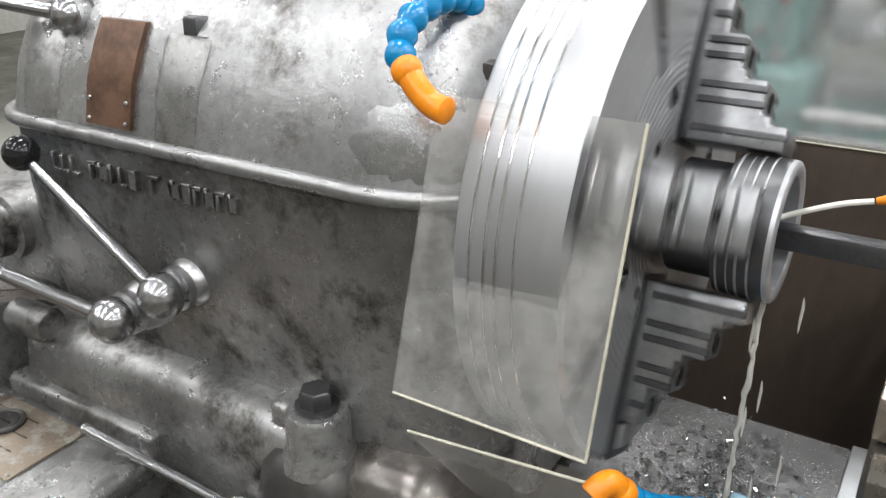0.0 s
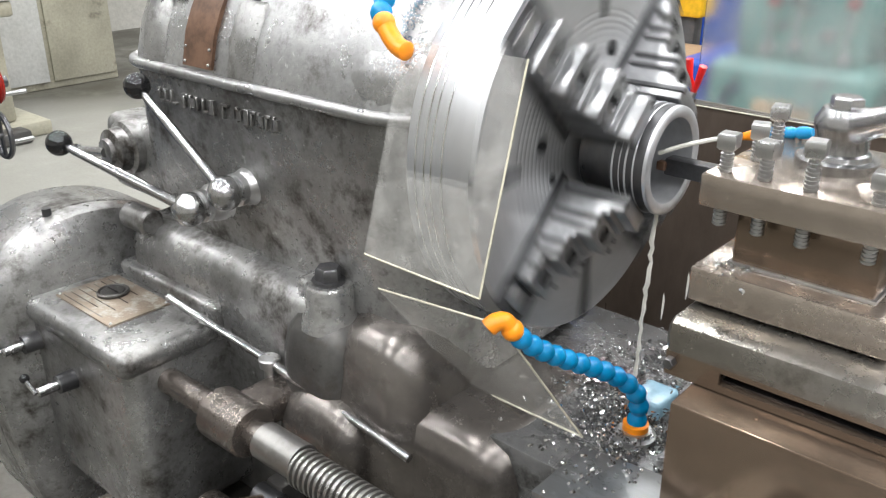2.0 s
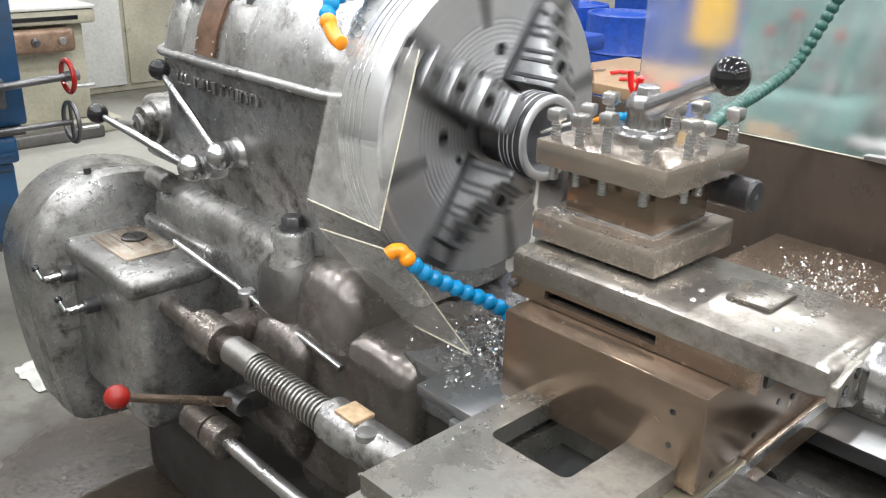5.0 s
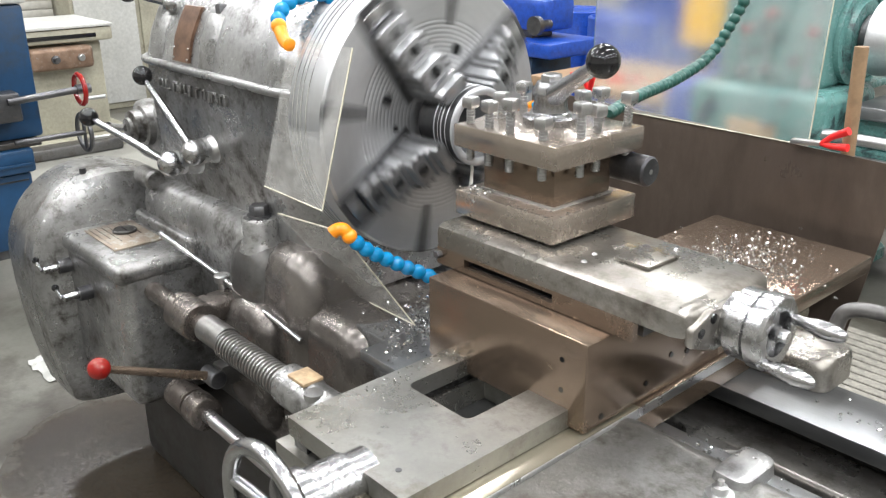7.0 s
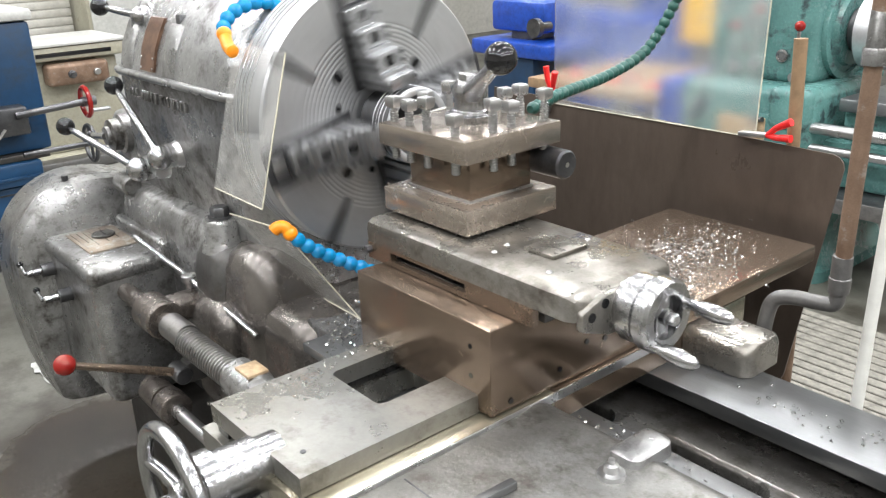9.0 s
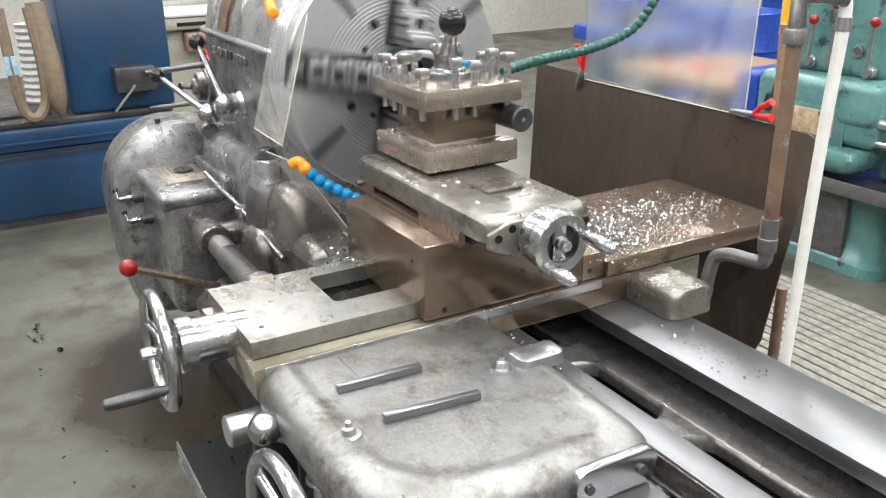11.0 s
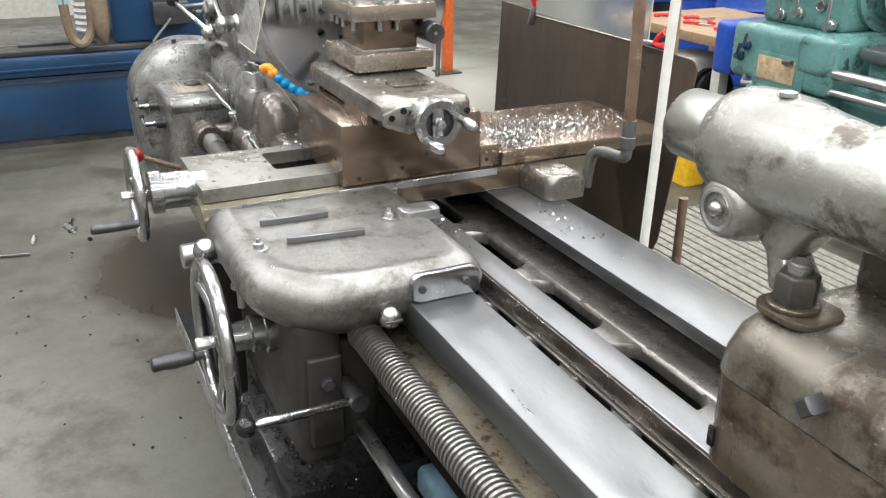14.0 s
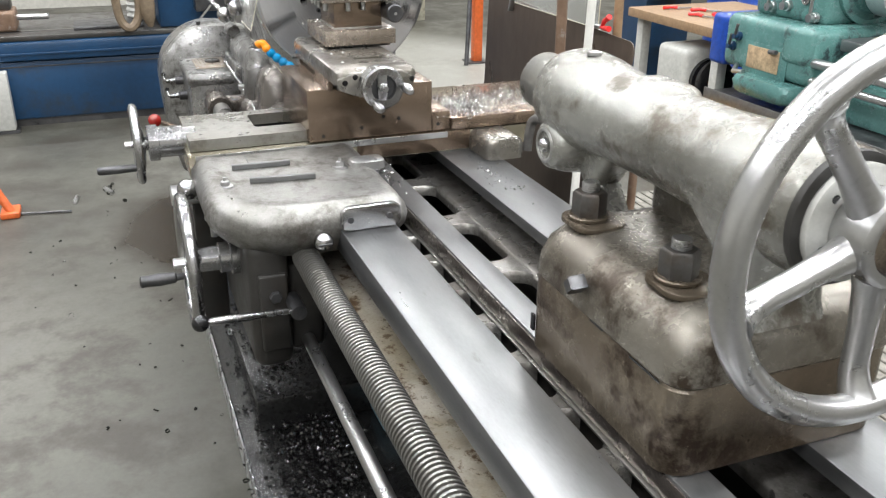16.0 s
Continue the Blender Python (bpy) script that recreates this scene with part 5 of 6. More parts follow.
    for k in range(5):
        a = radians(72 * k + 128)
        ca, sa = math.cos(a), math.sin(a)
        part("spoke", tube(B(), smooth_path([(0.335, q * ca, 0.43 + q * sa) if q < 0.2 else (0.348, q * ca, 0.43 + q * sa) for q in (0.045, 0.07, 0.13, 0.19, 0.228)], 3), [0.027, 0.0255, 0.024, 0.0215, 0.02, 0.0185, 0.018, 0.0175, 0.0175, 0.0185, 0.02, 0.022, 0.025], 14), STEEL, hw)
    part("hub", rev(B(), (0.302, 0, 0.43), (1, 0, 0.43), [(0, 0.05), (0.01, 0.056), (0.05, 0.06), (0.062, 0.058), (0.066, 0.052), (0.066, 0.042), (0.06, 0.04)], 36), STEEL, hw)
    part("hub_nut", rev(B(), (0.355, 0, 0.43), (1, 0, 0.43), [(0, 0.041), (0.012, 0.041), (0.016, 0.036), (0.016, 0.02)], 28), SOLE, hw, "rust-brown centre nut")
    return s


tailstock()


# ---- guards, pipes, tray, chips ----
def splash():
    s = thing("splash_guard", "dark brown steel splash sheet behind the lathe bed", "splash guard", (-0.2, 1.66, 0.0))
    o = Matrix.Translation((0.2, -1.66, 0))
    def P(name, bm, mat, label=""):
        bm.transform(o)
        return part(name, bm, mat, s, label)
    out = [(-0.68, 0.3), (0.38, 0.3), (0.475, 0.5)] + [(0.535 + 0.03 * math.cos(radians(a)), 1.075 + 0.03 * math.sin(radians(a))) for a in (0, 30, 60, 90)] + [(-0.62, 1.135)]
    P("sheet", prism(B(), out, "y", 1.66, 1.664, 0), SHEET)
    P("stand", box(B(), -0.5, -0.46, 1.667, 1.71, 0.0, 0.9, 0.004), RUST)
    P("stand", box(B(), 0.2, 0.24, 1.667, 1.71, 0.0, 0.9, 0.004), RUST)
    P("post", cyl(B(), (0.43, 1.68, 0.9), (0.415, 1.68, 1.36), 0.016, n=16), WOOD, "brown wooden post")
    P("drain_pipe", cyl(B(), (0.4, 1.82, 0.0), (0.4, 1.82, 0.6), 0.016, n=14), RUST)


splash()


def sheet_between(name, label, co, th=0.004, edges=2, mat=None):
    vs = [Vector(c) for c in co]
    c = sum(vs, Vector()) / 4
    t = thing(name, label, "shield", c)
    vs = [v - c for v in vs]
    n = (vs[1] - vs[0]).cross(vs[3] - vs[0]).normalized() * th
    pane = part("pane", loft(B(), [[v for v in vs], [v + n for v in vs]]), mat or PLEXI, t)
    pane.visible_shadow = False
    if edges:
        for k in range(edges):
            a, b = vs[k], vs[(k + 1) % 4]
            part("edge", tube(B(), [a + n * 0.5, b + n * 0.5], 0.0017, 6), PLEXI_EDGE, t)
    return t


sheet_between("plastic_shield", "clear scratched plastic chip shield beside the chuck", ((-0.317, 0.514, 1.1), (-0.091, 0.51, 1.1), (-0.09, 0.6, 1.41), (-0.31, 0.6, 1.41)))
sheet_between("plastic_shield", "clear plastic shield sloping under the chuck", ((-0.32, 0.54, 1.03), (-0.08, 0.54, 1.05), (-0.018, 0.68, 0.817), (-0.285, 0.72, 0.785)), 0.004, 3, PLEXI_SHEEN)
sheet_between("rear_plastic_shield", "tall clear plastic sheet clipped above the splash guard", ((-0.345, 1.657, 1.115), (0.335, 1.657, 1.115), (0.35, 1.657, 1.62), (-0.345, 1.657, 1.62)), 0.004, 2, HAZY)


def clamps():
    for x, z, a in ((-0.36, 1.12, 70), (0.34, 1.125, 4)):
        t = thing("spring_clamp", "steel spring clamp with red rubber handles", "clamp", (x, 1.65, z), "spring clamps on the shield")
        part("jaw", box(B(), -0.045, 0.03, -0.012, 0.012, -0.006, 0.006, 0.003), STEEL, t)
        for s in (-1, 1):
            part("handle", tube(B(), [(0.03, 0, 0), (0.06, -0.01, 0.012 * s + 0.01), (0.1, -0.015, 0.02 * s + 0.02)], [0.007, 0.008, 0.01], 10), REDM, t)
        t.rotation_euler = (0, -radians(a), 0)


clamps()


def pipes():
    t = thing("coolant_pipe", "rusty upright coolant pipe with steel elbow", "pipe", (0.77, 1.27, 0.9))
    def P(name, bm, mat, label=""):
        bm.transform(Matrix.Translation((-0.77, -1.27, -0.9)))
        return part(name, bm, mat, t, label)
    P("riser", cyl(B(), (0.765, 1.275, 0.95), (0.78, 1.26, 1.40), 0.0155, n=18), RUST)
    P("coupling", rev(B(), (0.765, 1.275, 0.945), (0.766, 1.274, 2), [(0, 0.02), (0.03, 0.021), (0.032, 0.019), (0.075, 0.019), (0.078, 0.016)], 18), PIPEGREY)
    P("elbow", tube(B(), smooth_path([(0.765, 1.275, 0.95), (0.762, 1.273, 0.92), (0.735, 1.268, 0.915), (0.68, 1.26, 0.912), (0.645, 1.255, 0.895), (0.635, 1.25, 0.85), (0.635, 1.245, 0.8)], 6), 0.0155, 14), PIPEGREY)
    P("union_nut", bolt(B(), (0.78, 1.26, 1.385), (0, 0, 1), 0.024, 0.03), CAST)
    P("top_pipe", tube(B(), [(0.78, 1.26, 1.4), (0.78, 1.26, 1.47), (0.81, 1.29, 1.48), (0.83, 1.33, 1.47)], 0.018, 14), CAST)
    P("riser_top", cyl(B(), (0.78, 1.26, 1.44), (0.785, 1.255, 1.9), 0.0155, n=18), RUST)
    h = thing("white_hose", "white plastic hose hanging beside the rusty pipe", "hose", (0.815, 1.335, 1.0))
    part("hose", tube(B(), smooth_path([(0.012, -0.005, 0.47), (0.012, 0, 0.42), (0.002, 0.0, 0.2), (-0.006, 0.0, -0.1), (-0.012, 0.0, -0.5), (-0.04, 0.06, -0.98)], 8), 0.0125, 14), WHITEH, h)
    part("hose_clip", cyl(B(), (0.012, 0, 0.41), (0.012, 0, 0.435), 0.015, n=16), STEEL, h)


pipes()


def chip_tray():
    t = thing("chip_tray", "black oily chip tray under the lathe bed", "chip tray", (1.5, 0.6, 0.0))
    part("tray_floor", box(B(), -2.05, 2.0, -0.36, 0.6, 0.02, 0.05, 0.004), TRAY_SHADE, t)
    part("tray_lip", box(B(), -2.05, 2.0, -0.366, -0.36, 0.0, 0.075, 0.001, 1), CAST_LIGHT, t)
    part("step", box(B(), -1.2, -0.7, -0.3, 0.1, 0.05, 0.16, 0.006), TRAY_SHADE, t)
    c = thing("coolant_can", "light blue coolant container in the chip tray", "container", (0.85, 0.68, 0.05))
    part("body", box(B(), -0.14, 0.1, -0.03, 0.12, 0, 0.09, 0.02, 3), PALEBLUE, c)


chip_tray()


def curl(rng, s):
    pts, r, turns = [], s * rng.uniform(0.5, 1.2), rng.uniform(0.4, 1.4)
    for k in range(7):
        a = turns * 2 * math.pi * k / 6
        pts.append(Vector((r * math.cos(a), r * math.sin(a), s * 0.35 * k / 6 * rng.uniform(0.5, 1.5))))
    return pts


def chip_pile(name, label, spots, mat, seed):
    """Many small metal curls in one heap: spots hold centre, spread, height, count, size."""
    rng = random.Random(seed)
    vs, fs = [], []
    for cx, cy, cz, sx, sy, h, n, s in spots:
        for _ in range(n):
            m = pose(cx + rng.gauss(0, 1) * sx * 0.5, cy + rng.gauss(0, 1) * sy * 0.5, cz + rng.random() ** 2 * h + s * 0.12, rng.uniform(-50, 50), rng.uniform(-50, 50), rng.uniform(0, 360))
            w = s * rng.uniform(0.2, 0.45)
            pts = curl(rng, s * rng.uniform(0.5, 1.3))
            b = len(vs)
            for p in pts:
                vs.append(m @ (p + Vector((0, 0, -w))))
                vs.append(m @ (p + Vector((0, 0, w))))
            fs.extend((b + 2 * k, b + 2 * k + 1, b + 2 * k + 3, b + 2 * k + 2) for k in range(len(pts) - 1))
    me = bpy.data.meshes.new(name)
    me.from_pydata([tuple(v) for v in vs], [], fs)
    me.materials.append(mat)
    return tagged(new(name, me), label, "metal chips", kind="stuff")


chip_pile("steel_chips", "bright steel chips scattered on the rear slide", [(0.39, 1.2, 0.909, 0.13, 0.24, 0.006, 1700, 0.0034), (0.45, 1.09, 0.909, 0.1, 0.1, 0.01, 1300, 0.0036), (0.34, 1.36, 0.909, 0.14, 0.16, 0.003, 260, 0.0036)], CHIPS, 11)
chip_pile("steel_chips", "curled steel chips heaped under the chuck", [(-0.05, 0.86, 0.79, 0.12, 0.2, 0.03, 650, 0.0055), (0.02, 0.78, 0.79, 0.1, 0.1, 0.02, 500, 0.005), (0.05, 0.62, 0.822, 0.06, 0.1, 0.004, 90, 0.005)], CHIPS, 12)
chip_pile("tray_chips", "dark oily steel chips in the tray", [(0.9, 0.44, 0.052, 0.9, 0.14, 0.03, 1800, 0.009), (1.6, 0.44, 0.052, 1.0, 0.14, 0.03, 2200, 0.009), (0.55, 0.42, 0.162, 0.3, 0.12, 0.01, 300, 0.007)], DARKCHIPS, 13)
chip_pile("floor_chips", "small chips scattered on the concrete floor", [(0.3, 0.1, 0.001, 0.9, 0.3, 0.002, 22, 0.008), (-0.8, -0.05, 0.001, 1.5, 0.4, 0.002, 20, 0.007), (-1.75, -0.05, 0.002, 0.14, 0.06, 0.008, 12, 0.012)], DARKCHIPS, 14)
chip_pile("white_chips", "bright droplets and chips on the slide and ways", [(0.72, 0.745, 0.801, 0.12, 0.03, 0.002, 70, 0.004), (0.25, 0.45, 0.901, 0.02, 0.2, 0.001, 40, 0.0035), (0.8, 1.05, 0.801, 0.2, 0.06, 0.001, 40, 0.004), (0.17, 0.68, 1.166, 0.03, 0.03, 0.001, 40, 0.004)], CHIPS, 15)


def loose_bits():
    t = tagged(part("plastic_block", box(B(), -0.025, 0.035, 0.83, 0.905, 0.79, 0.822, 0.008, 3), PALEBLUE), "pale blue wet block among the chips", "block")
    t = tagged(part("cover_sheet", prism(B(), [(0.0, 0.52), (0.0, 0.66), (0.16, 0.68), (0.19, 0.52)], "z", 0.801, 0.822, 0.002), GROUND), "bright steel sheet on the bed before the slide", "steel sheet")
    rag = B()
    rng = random.Random(5)
    rows = []
    for i in range(9):
        rows.append([rag.verts.new((-2.1 + 0.03 * i + rng.uniform(-.01, .01), 0.4 + 0.022 * j + rng.uniform(-.01, .01), 0.005 + 0.03 * rng.random() * (0 if i in (0, 8) or j in (0, 8) else 1))) for j in range(9)])
    for i in range(8):
        for j in range(8):
            rag.faces.new((rows[i][j], rows[i + 1][j], rows[i + 1][j + 1], rows[i][j + 1]))
    tagged(part("rag", rag, GREY, None), "crumpled white rag on the floor", "rag")
    st = thing("floor_stand_foot", "orange steel stand foot with thin rod on the floor", "stand", (-1.6, -0.55, 0))
    part("leg", tube(B(), [(0.05, 0.02, 0.02), (-0.05, -0.12, 0.3), (-0.1, -0.25, 0.6)], 0.022, 10), ORANGEM, st)
    part("foot", box(B(), -0.04, 0.1, -0.03, 0.06, 0.0, 0.03, 0.008), ORANGEM, st)
    part("rod", cyl(B(), (0.05, 0.04, 0.008), (0.1, 0.3, 0.008), 0.006, n=8), DARKSTEEL, st)


loose_bits()


def metal_curls():
    """Springy coils of swarf on the floor by the lathe."""
    for x, y, turn, n in ((-1.79, -0.08, 20, 9), (-1.7, -0.22, -10, 7), (0.15, 0.3, 60, 6)):
        z = 0.0125 if x < 0 else 0.0625
        pts = [(0.011 * k / 8, 0.011 * math.cos(2 * math.pi * k / 8), 0.011 * math.sin(2 * math.pi * k / 8)) for k in range(8 * n + 1)]
        c = tagged(part("metal_curl", tube(B(), pts, 0.0016, 6), STEEL), "springy coil of bright steel swarf", "metal chip", "coils of swarf")
        c.matrix_basis = pose(x, y, z, 0, 0, turn)


metal_curls()


def duckboard():
    t = thing("wooden_duckboard", "grey slatted wooden floor boards behind the lathe", "duckboard", (0.6, 2.5, 0.0))
    first = None
    for k in range(22):
        y = -0.62 + 0.055 * k
        bm = box(B(), -1.3, 1.6, -0.022, 0.022, 0.002, 0.03, 0.003, 1)
        if first is None:
            first = part("slat", bm, GREYWOOD, t)
            first.location = (0, y, 0)
        else:
            bm.free()
            ob = new("slat", first.data)
            ob.parent = t
            ob.location = (0, y, 0)


duckboard()


# ---- machines round about ----
def blue_machine():
    t = thing("blue_grinding_machine", "large blue painted machine tool with grey table", "machine tool", (-3.7, 0.0, 0.0))
    def P(name, bm, mat, label=""):
        bm.transform(Matrix.Translation((3.7, 0, 0)))
        return part(name, bm, mat, t, label)
    P("base", box(B(), -4.3, -3.3, -2.6, 0.88, 0.05, 0.44, 0.015), BLUEM)
    P("plinth", box(B(), -4.25, -3.33, -2.6, 0.84, 0.0, 0.05, 0.0), DARKSTEEL)
    P("upper_base", box(B(), -4.3, -3.26, -2.6, 0.9, 0.445, 0.57, 0.02), BLUEM)
    P("trim_band", box(B(), -3.262, -3.25, -2.6, 0.88, 0.485, 0.5, 0.003), BLUEM)
    P("table", box(B(), -4.2, -3.28, -2.6, 0.95, 0.572, 0.605, 0.006), CAST_DARK)
    P("head_box", box(B(), -4.0, -3.32, 0.4, 0.98, 0.607, 1.26, 0.02), BLUEM)
    P("head_top", box(B(), -4.02, -3.3, 0.38, 1.0, 1.262, 1.32, 0.02), GREY)
    P("vise", box(B(), -3.32, -3.2, 0.64, 0.86, 0.72, 0.86, 0.01), DARKSTEEL)
    P("shaft", cyl(B(), (-3.2, 0.8, 0.82), (-3.2, 1.15, 0.84), 0.018, n=12), DARKSTEEL)
    P("handwheel", ring(B(), (-3.2, 1.15, 0.84), (0, 1, 0), 0.075, 0.013, 32, 8), RED)
    P("wheel_pin", cyl(B(), (-3.14, 1.15, 0.8), (-3.14, 1.25, 0.8), 0.01, n=10), STEEL)
    P("wheel_spoke", box(B(), -3.27, -3.13, 1.143, 1.157, 0.83, 0.85, 0.004), DARKSTEEL)
    P("lower_pin", cyl(B(), (-3.13, 1.14, 0.6), (-3.13, 1.24, 0.6), 0.01, n=10), STEEL)
    P("lower_spoke", box(B(), -3.21, -3.19, 1.133, 1.147, 0.53, 0.71, 0.004), DARKSTEEL)
    P("handwheel_hub", cyl(B(), (-3.2, 1.13, 0.84), (-3.2, 1.2, 0.84), 0.025, n=14), DARKSTEEL)
    P("lower_shaft", cyl(B(), (-3.2, 0.8, 0.62), (-3.2, 1.14, 0.62), 0.014, n=12), DARKSTEEL)
    P("lower_handwheel", ring(B(), (-3.2, 1.14, 0.62), (0, 1, 0), 0.095, 0.012, 32, 8), DARKSTEEL)
    P("lever", tube(B(), [(-3.22, 0.62, 0.62), (-3.2, 0.74, 0.76)], 0.008, 8), STEEL)
    P("work_vise", box(B(), -3.75, -3.45, -0.82, -0.5, 0.607, 0.74, 0.02, 3), RUST, "rust-brown machine vise")
    P("vise_jaw", box(B(), -3.7, -3.5, -0.6, -0.52, 0.742, 0.82, 0.012, 2), CAST_DARK)
    P("vise_screw", cyl(B(), (-3.6, -0.5, 0.68), (-3.6, -0.3, 0.68), 0.02, n=12), STEEL)
    P("table_slot", box(B(), -3.5, -3.46, -2.6, 0.3, 0.6052, 0.607, 0), BLACK)
    P("table_plate", box(B(), -3.75, -3.4, -0.15, 0.3, 0.607, 0.625, 0.004), DARKSTEEL)
    P("panel_line", box(B(), -3.3005, -3.296, -2.6, 0.86, 0.40, 0.408, 0), DARKSTEEL)
    P("ribbed_drum", rev(B(), (-3.75, 0.32, 0.62), (-3.75, 0.32, 2), [(0.02 * k, 0.1 + 0.012 * (k % 2)) for k in range(24)], 20), GREY)
    s = thing("leather_strap", "brown leather belt hanging over the machine table", "belt", (-3.25, 0.18, 0.61))
    part("loop", tube(B(), smooth_path([(0, -0.06, 0.6), (0.02, -0.05, 0.3), (0.0, -0.03, 0.08), (0.01, 0.03, 0.02), (0.0, 0.09, 0.1), (0.02, 0.1, 0.3), (0.0, 0.08, 0.6)], 6), 0.028, 8), STRAP, s)
    part("fold", tube(B(), smooth_path([(-0.03, 0.12, 0.62), (0.0, 0.14, 0.3), (0.01, 0.15, 0.12), (0.0, 0.16, 0.02)], 6), [0.05, 0.052, 0.055, 0.057, 0.058, 0.06, 0.062, 0.062, 0.06, 0.058, 0.056, 0.054, 0.05, 0.046, 0.04, 0.034, 0.028, 0.022, 0.016], 10), STRAP, s)
    part("tag", box(B(), 0.03, 0.045, -0.08, -0.02, 0.26, 0.36, 0.003), PALEBLUE, s)
    e = thing("switch_box", "white electrical box on the machine base", "electrical box", (-3.2, -0.75, 0.0))
    part("case", box(B(), -0.05, 0.05, -0.2, 0.16, 0.02, 0.4, 0.01), GREY, e)
    part("feet", box(B(), -0.05, 0.05, -0.18, 0.18, 0.0, 0.02, 0), DARKSTEEL, e)


blue_machine()


def beige_machine():
    t = thing("beige_milling_machine", "beige painted machine tool with red handwheel", "machine tool", (-5.65, 1.9, 0.0))
    def P(name, bm, mat, label=""):
        bm.transform(Matrix.Translation((5.2, -1.9, 0)))
        return part(name, bm, mat, t, label)
    P("base", box(B(), -5.7, -4.85, 1.1, 2.3, 0.0, 0.1, 0.02), BEIGE)
    P("cabinet", box(B(), -5.65, -4.95, 1.2, 2.12, 0.1, 0.8, 0.03), BEIGE)
    P("table", box(B(), -5.6, -4.85, 0.8, 2.18, 0.8, 0.9, 0.02), BEIGE)
    P("slide", box(B(), -4.95, -4.8, 1.55, 2.0, 0.62, 0.78, 0.03, 3), RUST)
    P("back_housing", box(B(), -6.2, -5.7, 0.9, 2.2, 0.0, 0.86, 0.03), BEIGE)
    P("slide_screw", rev(B(), (-4.8, 1.72, 0.7), (-4.7, 1.72, 0.7), [(0, 0.03), (0.02, 0.03), (0.024, 0.018), (0.05, 0.018)], 14), DARKSTEEL)
    P("slide_knob", cyl(B(), (-4.8, 1.9, 0.7), (-4.77, 1.9, 0.7), 0.025, n=14, bev=0.004), STEEL)
    P("top_edge", box(B(), -5.6, -4.84, 0.8, 2.18, 0.902, 0.925, 0.006), GREY)
    P("slot", box(B(), -4.849, -4.846, 1.5, 2.05, 0.83, 0.86, 0.001), BLACK)
    P("foot_beam", box(B(), -4.9, -4.72, 1.1, 2.1, 0.0, 0.09, 0.02, 2), CAST_DARK)
    d = thing("roller_shutter", "white slatted roller shutter in the far wall", "roller shutter", (-7.0, 2.0, 0.0))
    first = None
    for k in range(34):
        if first is None:
            first = part("slat", box(B(), -0.02, 0.02, -0.4, 0.33, 0.0, 0.07, 0.01, 2), WALL, d)
        else:
            ob = new("slat", first.data)
            ob.parent = d
            ob.location = (0, 0, 0.075 * k)
    c = thing("grey_locker", "tall beige steel locker beside the shutter", "locker", (-6.9, 2.96, 0.0))
    part("body", box(B(), -0.3, 0.25, -0.6, 0.6, 0, 2.2, 0.01), BEIGE, c)
    part("door", box(B(), 0.252, 0.27, -0.57, -0.02, 0.06, 2.15, 0.004), GREY, c)
    part("door", box(B(), 0.252, 0.27, 0.02, 0.57, 0.06, 2.15, 0.004), BEIGE, c)


beige_machine()


